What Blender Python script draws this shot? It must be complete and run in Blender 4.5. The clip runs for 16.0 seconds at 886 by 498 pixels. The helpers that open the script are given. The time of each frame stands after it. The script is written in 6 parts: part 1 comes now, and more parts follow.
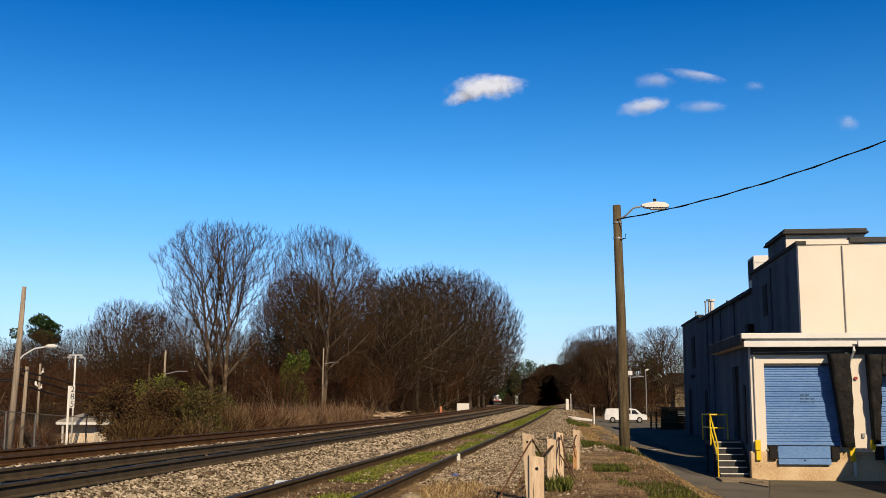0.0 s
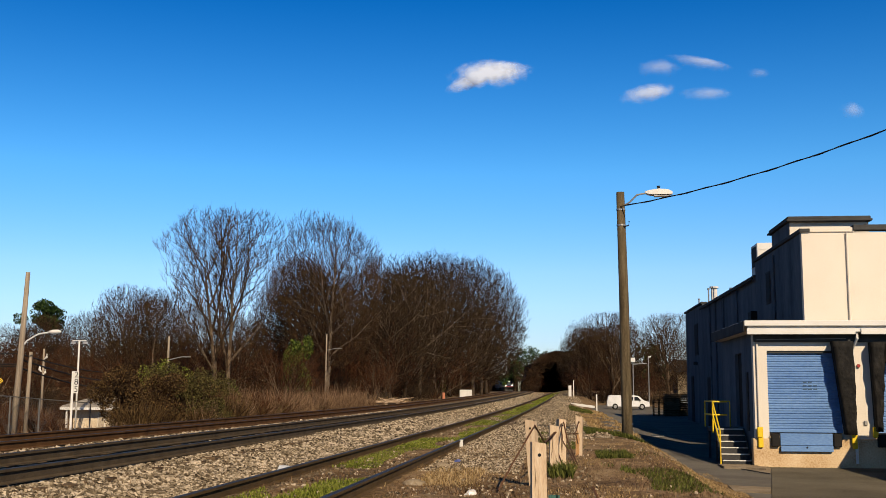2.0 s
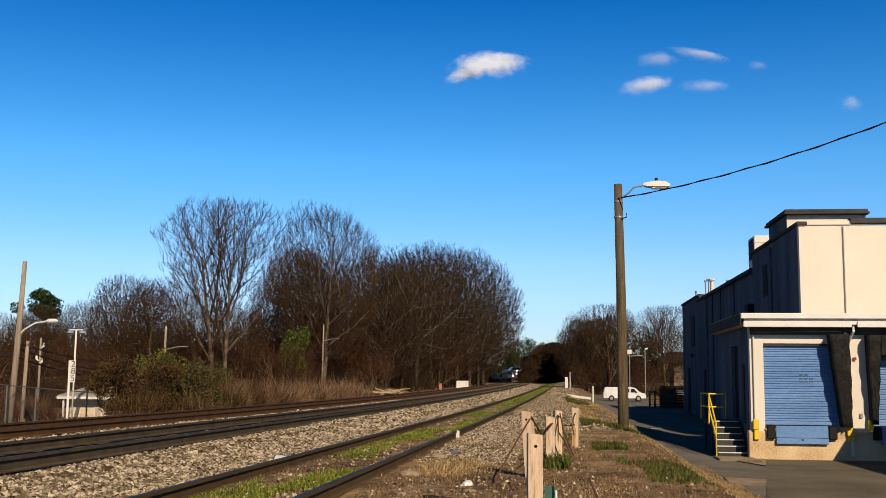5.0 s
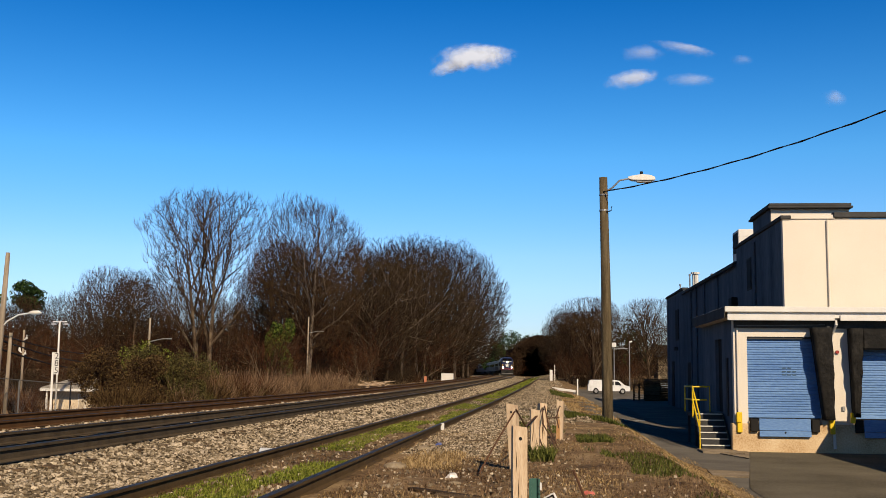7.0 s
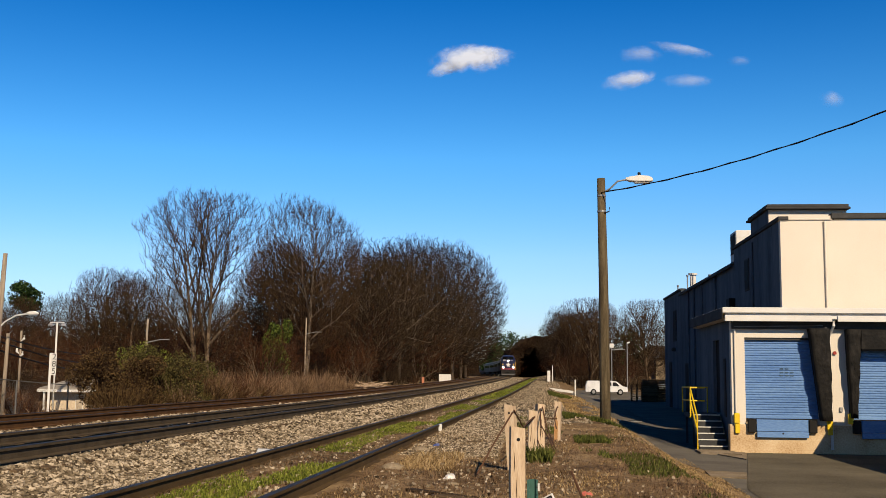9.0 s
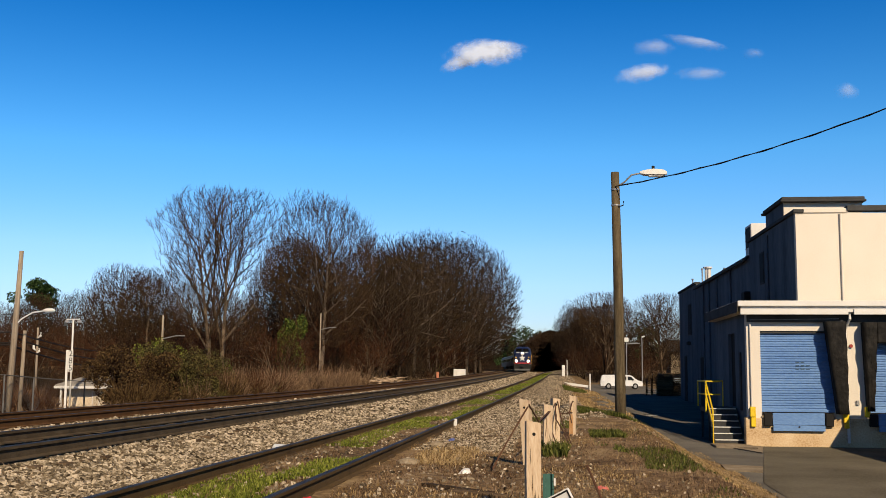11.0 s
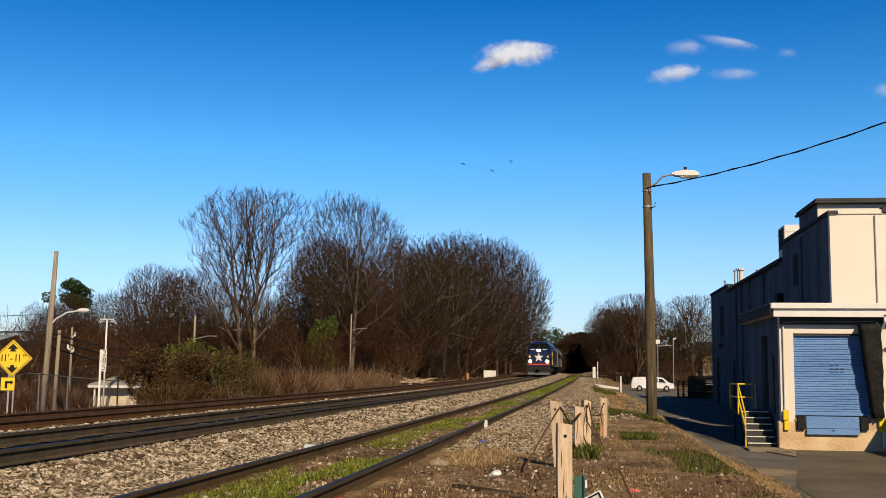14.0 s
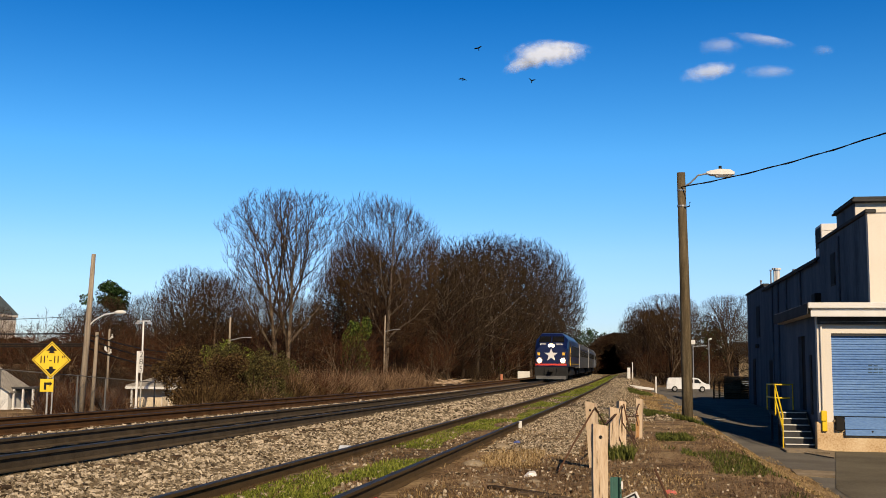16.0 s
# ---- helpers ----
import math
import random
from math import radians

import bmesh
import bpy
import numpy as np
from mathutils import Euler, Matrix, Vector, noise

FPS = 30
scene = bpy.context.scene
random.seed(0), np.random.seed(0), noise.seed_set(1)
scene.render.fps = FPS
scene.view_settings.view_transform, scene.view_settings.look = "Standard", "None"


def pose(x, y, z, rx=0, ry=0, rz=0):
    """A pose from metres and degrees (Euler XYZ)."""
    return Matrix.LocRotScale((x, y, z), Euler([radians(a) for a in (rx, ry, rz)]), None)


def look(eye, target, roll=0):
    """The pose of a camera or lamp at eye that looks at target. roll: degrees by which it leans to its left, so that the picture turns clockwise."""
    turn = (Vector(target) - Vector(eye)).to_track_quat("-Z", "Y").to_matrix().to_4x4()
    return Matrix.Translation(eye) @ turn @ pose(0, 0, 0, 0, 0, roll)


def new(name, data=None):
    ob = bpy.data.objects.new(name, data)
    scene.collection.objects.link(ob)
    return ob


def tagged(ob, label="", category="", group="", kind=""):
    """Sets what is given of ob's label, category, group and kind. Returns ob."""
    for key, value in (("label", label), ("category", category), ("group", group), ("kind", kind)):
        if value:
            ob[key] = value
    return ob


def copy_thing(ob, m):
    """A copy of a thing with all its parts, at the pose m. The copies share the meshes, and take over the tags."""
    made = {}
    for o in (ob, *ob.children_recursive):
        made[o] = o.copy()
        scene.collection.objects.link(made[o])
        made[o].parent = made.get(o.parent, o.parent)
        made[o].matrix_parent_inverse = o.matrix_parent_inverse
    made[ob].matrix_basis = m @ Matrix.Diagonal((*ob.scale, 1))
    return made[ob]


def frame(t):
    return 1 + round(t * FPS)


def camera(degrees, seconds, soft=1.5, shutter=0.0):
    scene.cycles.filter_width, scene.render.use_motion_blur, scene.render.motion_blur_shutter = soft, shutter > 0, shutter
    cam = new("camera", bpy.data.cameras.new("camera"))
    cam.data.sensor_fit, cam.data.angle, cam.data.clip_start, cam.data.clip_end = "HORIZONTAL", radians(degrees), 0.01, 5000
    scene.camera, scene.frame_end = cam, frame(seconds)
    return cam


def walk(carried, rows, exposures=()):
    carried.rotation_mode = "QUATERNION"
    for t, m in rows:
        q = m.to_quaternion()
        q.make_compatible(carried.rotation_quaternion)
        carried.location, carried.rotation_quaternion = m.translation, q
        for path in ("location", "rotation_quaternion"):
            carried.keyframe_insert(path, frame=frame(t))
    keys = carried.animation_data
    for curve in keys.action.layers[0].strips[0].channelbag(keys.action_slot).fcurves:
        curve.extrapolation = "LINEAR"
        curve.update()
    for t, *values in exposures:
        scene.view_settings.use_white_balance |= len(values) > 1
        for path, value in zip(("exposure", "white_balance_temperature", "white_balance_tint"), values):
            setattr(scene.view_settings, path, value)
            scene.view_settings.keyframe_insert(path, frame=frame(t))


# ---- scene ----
cam = camera(45.0, 16.0, soft=0.7)
# seconds, pitch, roll, yaw
PATH = [
    (0.0, 8.30, -0.09, 5.84), (0.5, 8.07, -0.20, 5.86), (1.0, 7.86, -0.17, 5.91), (1.5, 7.71, -0.21, 5.93),
    (2.0, 7.58, -0.25, 5.99), (2.5, 7.45, -0.26, 6.07), (3.0, 7.36, -0.29, 6.11), (5.5, 6.96, -0.65, 5.63),
    (6.0, 6.78, -0.72, 5.34), (6.5, 6.69, -0.71, 5.11), (7.0, 6.72, -0.60, 5.01), (7.5, 6.79, -0.57, 4.95),
    (8.0, 6.85, -0.63, 4.87), (10.5, 6.54, -0.37, 5.14), (11.0, 6.49, -0.35, 5.66), (11.5, 6.43, -0.47, 6.28),
    (12.0, 6.39, -0.52, 6.77), (12.5, 6.38, -0.59, 7.00), (13.0, 6.38, -0.62, 7.13), (13.5, 6.44, -0.62, 7.22),
    (14.0, 6.54, -0.63, 7.26), (14.5, 6.63, -0.50, 7.37), (15.0, 6.63, -0.46, 7.71), (15.5, 6.59, -0.53, 8.28),
    (16.0, 6.57, -0.55, 9.06),
]
DRIFT = [(0.0, .010), (3.0, .008), (8.0, .005), (12.0, -.005), (16.0, -.018)]     # the stance sways a little
walk(cam, [(t, pose(float(np.interp(t, [d[0] for d in DRIFT], [d[1] for d in DRIFT])), 0.0, 1.3, 90 + p, r, y)) for t, p, r, y in PATH])

# ---- light ----
SUN_EL, SUN_AZ = 32.0, 156.5      # degrees; azimuth clockwise from +y
world = bpy.data.worlds.new("world")
scene.world = world
world.use_nodes = True
_nt = world.node_tree
_sky = _nt.nodes.new("ShaderNodeTexSky")
_sky.sky_type, _sky.sun_disc = "NISHITA", False
_sky.sun_elevation, _sky.sun_rotation = radians(SUN_EL), radians(SUN_AZ)
_sky.air_density, _sky.dust_density, _sky.ozone_density = 1.0, 0.0, 1.2
_bg = _nt.nodes["Background"]
_bg.inputs["Strength"].default_value = 0.095
_hsv = _nt.nodes.new("ShaderNodeHueSaturation")
_hsv.inputs["Saturation"].default_value = 1.45
_nt.links.new(_sky.outputs[0], _hsv.inputs["Color"])
# a deep blue sky that pales towards the horizon, dimmed overhead to deepen shade
_tc = _nt.nodes.new("ShaderNodeTexCoord")
_sep = _nt.nodes.new("ShaderNodeSeparateXYZ")
_nt.links.new(_tc.outputs["Generated"], _sep.inputs[0])
_ramp = _nt.nodes.new("ShaderNodeValToRGB")
_nt.links.new(_sep.outputs["Z"], _ramp.inputs[0])
_el = _ramp.color_ramp.elements
_el.new(0.12), _el.new(0.23), _el.new(0.6), _el.new(1.0)
for _k, (_p, _c) in enumerate(((0.0, (0.41, 0.48, 0.86)), (0.11, (0.62, 0.72, 0.98)), (0.20, (0.50, 0.80, 1.0)), (0.36, (0.03, 0.47, 0.76)), (0.52, (0.012, 0.17, 0.30)), (1.0, (0.005, 0.045, 0.09)))):
    _el[_k].position, _el[_k].color = _p, (*_c, 1)
_tint = _nt.nodes.new("ShaderNodeVectorMath")
_tint.operation = "MULTIPLY"
_nt.links.new(_ramp.outputs[0], _tint.inputs[1])
_nt.links.new(_hsv.outputs[0], _tint.inputs[0])
_nt.links.new(_tint.outputs[0], _bg.inputs["Color"])
sun = new("sun", bpy.data.lights.new("sun", "SUN"))
sun.data.energy, sun.data.angle, sun.data.color = 5.0, radians(0.5), (1.0, 0.805, 0.565)
_a, _e = radians(SUN_AZ), radians(SUN_EL)
SUN_DIR = Vector((math.sin(_a) * math.cos(_e), math.cos(_a) * math.cos(_e), math.sin(_e)))
sun.matrix_world = look(SUN_DIR * 100, (0, 0, 0))
scene.view_settings.exposure = 0.54


# ---- materials ----
def material(name, colors, rough=0.8, scale=4.0, fine=40.0, bump=0.3, metal=0.0, detail=4.0, dist=0.02,
             stretch=(1, 1, 1), island=0.0, spread=0.35, coords="Object", spec=0.1):
    """A surface with colour varied at two scales, and relief."""
    m = bpy.data.materials.new(name)
    m.use_nodes = True
    nt = m.node_tree
    n, l = nt.nodes, nt.links
    b = n["Principled BSDF"]
    b.inputs["Roughness"].default_value, b.inputs["Metallic"].default_value = rough, metal
    b.inputs["Specular IOR Level"].default_value = spec
    tc = n.new("ShaderNodeTexCoord")
    mp = n.new("ShaderNodeMapping")
    mp.inputs["Scale"].default_value = stretch
    l.new(tc.outputs[coords], mp.inputs[0])
    big, small = n.new("ShaderNodeTexNoise"), n.new("ShaderNodeTexNoise")
    big.inputs["Scale"].default_value, big.inputs["Detail"].default_value = scale, detail
    small.inputs["Scale"].default_value, small.inputs["Detail"].default_value = fine, 3.0
    for q in (big, small):
        l.new(mp.outputs[0], q.inputs["Vector"])
    mix = n.new("ShaderNodeMath")
    mix.operation = "MULTIPLY_ADD"
    mix.inputs[1].default_value = 0.45
    l.new(small.outputs["Fac"], mix.inputs[0])
    half = n.new("ShaderNodeMath")
    half.operation = "MULTIPLY"
    half.inputs[1].default_value = 0.55
    l.new(big.outputs["Fac"], half.inputs[0])
    l.new(half.outputs[0], mix.inputs[2])
    fac = mix.outputs[0]
    if island:
        geo = n.new("ShaderNodeNewGeometry")
        oi = n.new("ShaderNodeObjectInfo")
        add = n.new("ShaderNodeMath")
        add.operation = "ADD"
        l.new(geo.outputs["Random Per Island"], add.inputs[0])
        l.new(oi.outputs["Random"], add.inputs[1])
        fr = n.new("ShaderNodeMath")
        fr.operation = "FRACT"
        l.new(add.outputs[0], fr.inputs[0])
        sh = n.new("ShaderNodeMath")
        sh.operation = "MULTIPLY_ADD"
        sh.inputs[1].default_value, sh.inputs[2].default_value = island, -island / 2
        l.new(fr.outputs[0], sh.inputs[0])
        ad2 = n.new("ShaderNodeMath")
        ad2.operation = "ADD"
        l.new(sh.outputs[0], ad2.inputs[0])
        l.new(fac, ad2.inputs[1])
        fac = ad2.outputs[0]
    ramp = n.new("ShaderNodeValToRGB")
    e = ramp.color_ramp.elements
    lo, hi = 0.5 - spread / 2, 0.5 + spread / 2
    while len(e) < len(colors):
        e.new(0.5)
    for i, c in enumerate(colors):
        e[i].position = lo + (hi - lo) * i / max(1, len(colors) - 1)
        e[i].color = (*c, 1)
    l.new(fac, ramp.inputs[0])
    l.new(ramp.outputs[0], b.inputs["Base Color"])
    if bump:
        bp = n.new("ShaderNodeBump")
        bp.inputs["Strength"].default_value, bp.inputs["Distance"].default_value = bump, dist
        l.new(fac, bp.inputs["Height"])
        l.new(bp.outputs[0], b.inputs["Normal"])
    return m


def grey(a, b, c=None):
    return [(a, a, a), (b, b, b)] if c is None else [(a, a, a), (b, b, b), (c, c, c)]


def glow(name, color, strength):
    m = bpy.data.materials.new(name)
    m.use_nodes = True
    b = m.node_tree.nodes["Principled BSDF"]
    b.inputs["Base Color"].default_value = (*color, 1)
    b.inputs["Emission Color"].default_value = (*color, 1)
    b.inputs["Emission Strength"].default_value = strength
    return m


def glass_like(name, color, rough=0.08):
    m = material(name, [color, tuple(min(1, c * 1.6 + 0.004) for c in color)], rough=rough, scale=1.5, fine=9, bump=0.0, spec=0.6)
    return m


MAT = dict(
    ballast=material("ballast_bed", [(0.0335, 0.0228, 0.0121), (0.1106, 0.0804, 0.0469), (0.2077, 0.1575, 0.1005)], 0.95, 1.2, 22, 0.9, dist=0.04, spread=0.3),
    stone=material("crushed_stone", [(0.026, 0.019, 0.0115), (0.155, 0.123, 0.082), (0.40, 0.335, 0.25)], 0.9, 3, 60, 0.4, island=0.6, spread=0.6),
    ground=material("verge_earth", [(0.04, 0.0245, 0.0105), (0.132, 0.086, 0.044), (0.25, 0.178, 0.096)], 0.95, 0.8, 14, 0.9, dist=0.04, spread=0.26),
    asphalt=material("old_asphalt", [(0.057, 0.0516, 0.0429), (0.1039, 0.0945, 0.0791), (0.1407, 0.1286, 0.1092)], 0.9, 0.7, 60, 0.3, dist=0.01, spread=0.35),
    concrete=material("concrete", [(0.1005, 0.0771, 0.0503), (0.1943, 0.1541, 0.1039), (0.2814, 0.2311, 0.1675)], 0.9, 1.5, 30, 0.3, dist=0.01),
    apron=material("apron_concrete", [(0.0469, 0.0402, 0.0281), (0.0938, 0.0817, 0.0576), (0.1307, 0.1139, 0.0838)], 0.9, 0.5, 26, 0.3, dist=0.01),
    stucco=material("painted_stucco", [(0.4422, 0.402, 0.3417), (0.4891, 0.4489, 0.3886), (0.5159, 0.4791, 0.4221)], 0.85, 0.6, 20, 0.15, dist=0.01, spread=0.5),
    whitepaint=material("white_paint", [(0.4422, 0.4288, 0.402), (0.5226, 0.5159, 0.4958)], 0.55, 1.5, 30, 0.1),
    roofing=material("dark_roofing", grey(0.0235, 0.0536), 0.85, 1.5, 20, 0.3),
    rail=material("rail_steel", [(0.0335, 0.0201, 0.008), (0.0838, 0.0536, 0.0228)], 0.8, 3, 50, 0.4, spread=0.4, spec=0.12),
    railhead=material("rail_head", [(0.0134, 0.0134, 0.0147), (0.0335, 0.0335, 0.0355)], 0.6, 2, 40, 0.05, metal=0.2, spec=0.25),
    mainrail=material("main_rail_steel", [(0.028, 0.0205, 0.012), (0.082, 0.062, 0.040)], 0.8, 3, 50, 0.4, spread=0.4, spec=0.1),
    rust=material("rail_rust", [(0.032, 0.0165, 0.0072), (0.10, 0.05, 0.02)], 0.9, 3, 50, 0.4, spread=0.4, spec=0.1),
    tie=material("timber_tie", [(0.0188, 0.0121, 0.0067), (0.0536, 0.0348, 0.0194), (0.0972, 0.067, 0.0402)], 0.95, 3, 30, 0.6, stretch=(1, 6, 6), island=0.3),
    polewood=material("pole_wood", [(0.0268, 0.0201, 0.0114), (0.0703, 0.0536, 0.0308), (0.1273, 0.1005, 0.0603)], 0.9, 2, 26, 0.6, stretch=(6, 6, 0.5)),
    postwood=material("pale_wood", [(0.2278, 0.1474, 0.0871), (0.402, 0.3015, 0.201), (0.4958, 0.402, 0.2948)], 0.85, 5, 34, 0.6, stretch=(4, 4, 0.5), spread=0.45),
    bark=material("bark", [(0.0147, 0.0087, 0.0047), (0.0415, 0.0268, 0.0161), (0.1139, 0.0838, 0.0556)], 0.95, 1.2, 14, 0.5, island=0.3),
    palebark=material("pale_grey_bark", [(0.02, 0.014, 0.009), (0.054, 0.039, 0.027), (0.125, 0.098, 0.072)], 0.95, 1.2, 14, 0.5, island=0.3),
    twig=material("twigs", [(0.0121, 0.0064, 0.003), (0.0308, 0.0174, 0.009), (0.067, 0.0415, 0.0221)], 0.95, 0.25, 6, 0.0, island=0.35),
    # darker copy of the twigs: the crowns' missing self-shade is put into it
    browntwig=material("shade_dark_twigs", [(0.007, 0.0042, 0.0022), (0.018, 0.0112, 0.0062), (0.046, 0.031, 0.0175)], 0.95, 0.25, 6, 0.0, island=0.45),
    redtwig=material("russet_twigs", [(0.0161, 0.0057, 0.0027), (0.0389, 0.0154, 0.0067), (0.0737, 0.0335, 0.0154)], 0.95, 0.25, 6, 0.0, island=0.35),
    # near-black, for shells that stand in for the shaded depth of growth
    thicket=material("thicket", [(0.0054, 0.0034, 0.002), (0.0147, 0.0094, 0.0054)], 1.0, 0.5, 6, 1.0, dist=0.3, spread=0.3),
    dry=material("dry_brush", [(0.0402, 0.0228, 0.0121), (0.1072, 0.0657, 0.0375), (0.1876, 0.1273, 0.0771)], 0.95, 0.4, 8, 0.0, island=0.4),
    straw=material("straw_grass", [(0.1005, 0.0616, 0.0241), (0.2211, 0.1474, 0.067), (0.335, 0.2446, 0.1273)], 0.9, 0.6, 8, 0.0, island=0.5),
    grass=material("fresh_grass", [(0.0402, 0.0503, 0.0054), (0.0905, 0.1106, 0.0134), (0.1675, 0.1809, 0.0335)], 0.8, 0.8, 8, 0.0, island=0.5),
    weed=material("weed_leaves", [(0.0201, 0.0255, 0.004), (0.0469, 0.0549, 0.0094), (0.0871, 0.0918, 0.0201)], 0.7, 0.8, 8, 0.0, island=0.5),
    evergreen=material("evergreen_leaves", [(0.004, 0.011, 0.003), (0.015, 0.033, 0.008), (0.04, 0.07, 0.02)], 0.7, 0.4, 6, 0.0, island=0.5),
    dockbase=material("dock_concrete", [(0.2412, 0.1474, 0.067), (0.402, 0.2948, 0.1742), (0.4824, 0.3819, 0.2546)], 0.9, 1.2, 18, 0.3, dist=0.01),
    brushleaf=material("brush_leaves", [(0.014, 0.008, 0.0035), (0.044, 0.025, 0.010), (0.09, 0.057, 0.023)], 0.9, 0.4, 6, 0.0, island=0.5),
    stain=material("rust_stain", [(0.201, 0.0871, 0.0335), (0.3015, 0.1608, 0.067), (0.3886, 0.2546, 0.134)], 0.9, 6, 40, 0.2, stretch=(3, 3, 0.6)),
    olive=material("olive_leaves", [(0.018, 0.015, 0.005), (0.046, 0.038, 0.012), (0.088, 0.076, 0.025)], 0.9, 0.4, 6, 0.0, island=0.5),
    ivy=material("ivy_leaves", [(0.007, 0.016, 0.003), (0.03, 0.05, 0.008), (0.09, 0.115, 0.018)], 0.6, 0.5, 6, 0.0, island=0.6),
)


# ---- mesh tools ----
class Mesh:
    """Gathers vertices and faces of one mesh."""

    def __init__(self):
        self.v, self.f, self.mi = [], [], []

    def add(self, verts, faces, mi=0):
        o = len(self.v)
        self.v.extend(tuple(p) for p in verts)
        self.f.extend(tuple(i + o for i in q) for q in faces)
        self.mi.extend([mi] * len(faces))
        return self

    def box(self, a, b, bevel=0.0, mi=0, m=None):
        (x0, y0, z0), (x1, y1, z1) = a, b
        if not bevel:
            vs = [(x0, y0, z0), (x1, y0, z0), (x1, y1, z0), (x0, y1, z0), (x0, y0, z1), (x1, y0, z1), (x1, y1, z1), (x0, y1, z1)]
            fs = [(0, 3, 2, 1), (4, 5, 6, 7), (0, 1, 5, 4), (1, 2, 6, 5), (2, 3, 7, 6), (3, 0, 4, 7)]
        else:
            bm = bmesh.new()
            bmesh.ops.create_cube(bm, size=1, matrix=Matrix.Translation(((x0 + x1) / 2, (y0 + y1) / 2, (z0 + z1) / 2)) @ Matrix.Diagonal((x1 - x0, y1 - y0, z1 - z0, 1)))
            bmesh.ops.bevel(bm, geom=bm.edges[:], offset=bevel, segments=1, affect="EDGES")
            bm.verts.index_update()
            vs, fs = [v.co[:] for v in bm.verts], [[v.index for v in f.verts] for f in bm.faces]
            bm.free()
        if m is not None:
            vs = [m @ Vector(p) for p in vs]
        return self.add(vs, fs, mi)

    def tube(self, pts, radii, sides=8, caps=True, mi=0):
        """A round bar along points; radii one number or one per point."""
        pts = [Vector(p) for p in pts]
        if not isinstance(radii, (list, tuple)):
            radii = [radii] * len(pts)
        vs, fs = [], []
        for i, p in enumerate(pts):
            d = (pts[min(i + 1, len(pts) - 1)] - pts[max(i - 1, 0)]).normalized()
            u = d.cross(Vector((0, 0, 1)) if abs(d.z) < 0.95 else Vector((1, 0, 0))).normalized()
            w = d.cross(u)
            for k in range(sides):
                a = 2 * math.pi * k / sides
                vs.append(p + (u * math.cos(a) + w * math.sin(a)) * radii[i])
        for i in range(len(pts) - 1):
            for k in range(sides):
                a, b = i * sides + k, i * sides + (k + 1) % sides
                fs.append((a, a + sides, b + sides, b))
        if caps:
            fs.append(tuple(range(sides)))
            fs.append(tuple(reversed(range(len(vs) - sides, len(vs)))))
        return self.add(vs, fs, mi)

    def prism(self, outline, a, b, axis="y", mi=0):
        """An outline (pairs in the plane across the axis) drawn from a to b."""
        n = len(outline)
        put = {"x": lambda p, t: (t, p[0], p[1]), "y": lambda p, t: (p[0], t, p[1]), "z": lambda p, t: (p[0], p[1], t)}[axis]
        vs = [put(p, a) for p in outline] + [put(p, b) for p in outline]
        fs = [tuple(range(n)), tuple(reversed(range(n, 2 * n)))] + [(i, i + n, (i + 1) % n + n, (i + 1) % n) for i in range(n)]
        return self.add(vs, fs, mi)

    def ob(self, name, mat, parent=None, label="", smooth=False):
        me = bpy.data.meshes.new(name)
        me.from_pydata(self.v, [], self.f)
        for k in (mat if isinstance(mat, (list, tuple)) else [mat]):
            me.materials.append(k)
        if len(set(self.mi)) > 1:
            me.polygons.foreach_set("material_index", self.mi)
        bm = bmesh.new()
        bm.from_mesh(me)
        if len(bm.faces) < 20000:
            bmesh.ops.recalc_face_normals(bm, faces=bm.faces[:])
            bm.to_mesh(me)
        bm.free()
        if smooth:
            me.polygons.foreach_set("use_smooth", [True] * len(me.polygons))
        o = new(name, me)
        if parent:
            o.parent = parent
        if label:
            tagged(o, label)
        return o


def part(name, mesh, mat, parent, label="", smooth=False):
    return mesh.ob(name, mat, parent, label, smooth)


def thing(name, label, category, at=(0, 0, 0), rz=0.0, group="", kind=""):
    e = new(name)
    e.matrix_world = pose(*at, 0, 0, rz)
    e.empty_display_size = 0.2
    return tagged(e, label, category, group, kind)


def smooth01(a, b, x):
    t = np.clip((np.asarray(x, float) - a) / (b - a), 0, 1)
    return t * t * (3 - 2 * t)


# ---- the plan of the place ----
SIDING, MAIN, FAR = -3.36, -7.05, -11.05      # track centres at y = 0
RAIL_Z = {"siding": 0.20, "main": 0.42, "far": 0.36}


def rise(y):
    """How far the line climbs along its length."""
    return 1.1 * smooth01(30, 255, y)


def bend(y):
    """How far the running lines drift sideways: gently right, then in a curve to the left."""
    y = np.asarray(y, float)
    return 0.0145 * y - np.where(y > 150, (y - 150) ** 2 / (2 * 1562.0), 0)


def siding_x(y):
    y = np.asarray(y, float)
    return SIDING + 0.0165 * y


def road_z(y, x=6.0):
    """The lane climbs away from the dock, and up towards the railway across its width."""
    cross = 0.2 * np.clip(6.0 - np.asarray(x, float), 0, 3.0) * smooth01(36, 47, y) * (1 - 0.6 * smooth01(75, 105, y))
    return -1.16 + 0.0085 * np.clip(np.asarray(y, float) - 37, 0, 90) + cross


ROAD_L = [(-40, 4.3), (20, 4.3), (29, 4.5), (34, 4.0), (38, 3.1), (46, 2.35), (65, 2.3), (80, 2.6), (95, 2.9), (110, 3.5), (125, 4.6), (400, 17.0)]


def road_left(y):
    return np.interp(y, [p[0] for p in ROAD_L], [p[1] for p in ROAD_L])


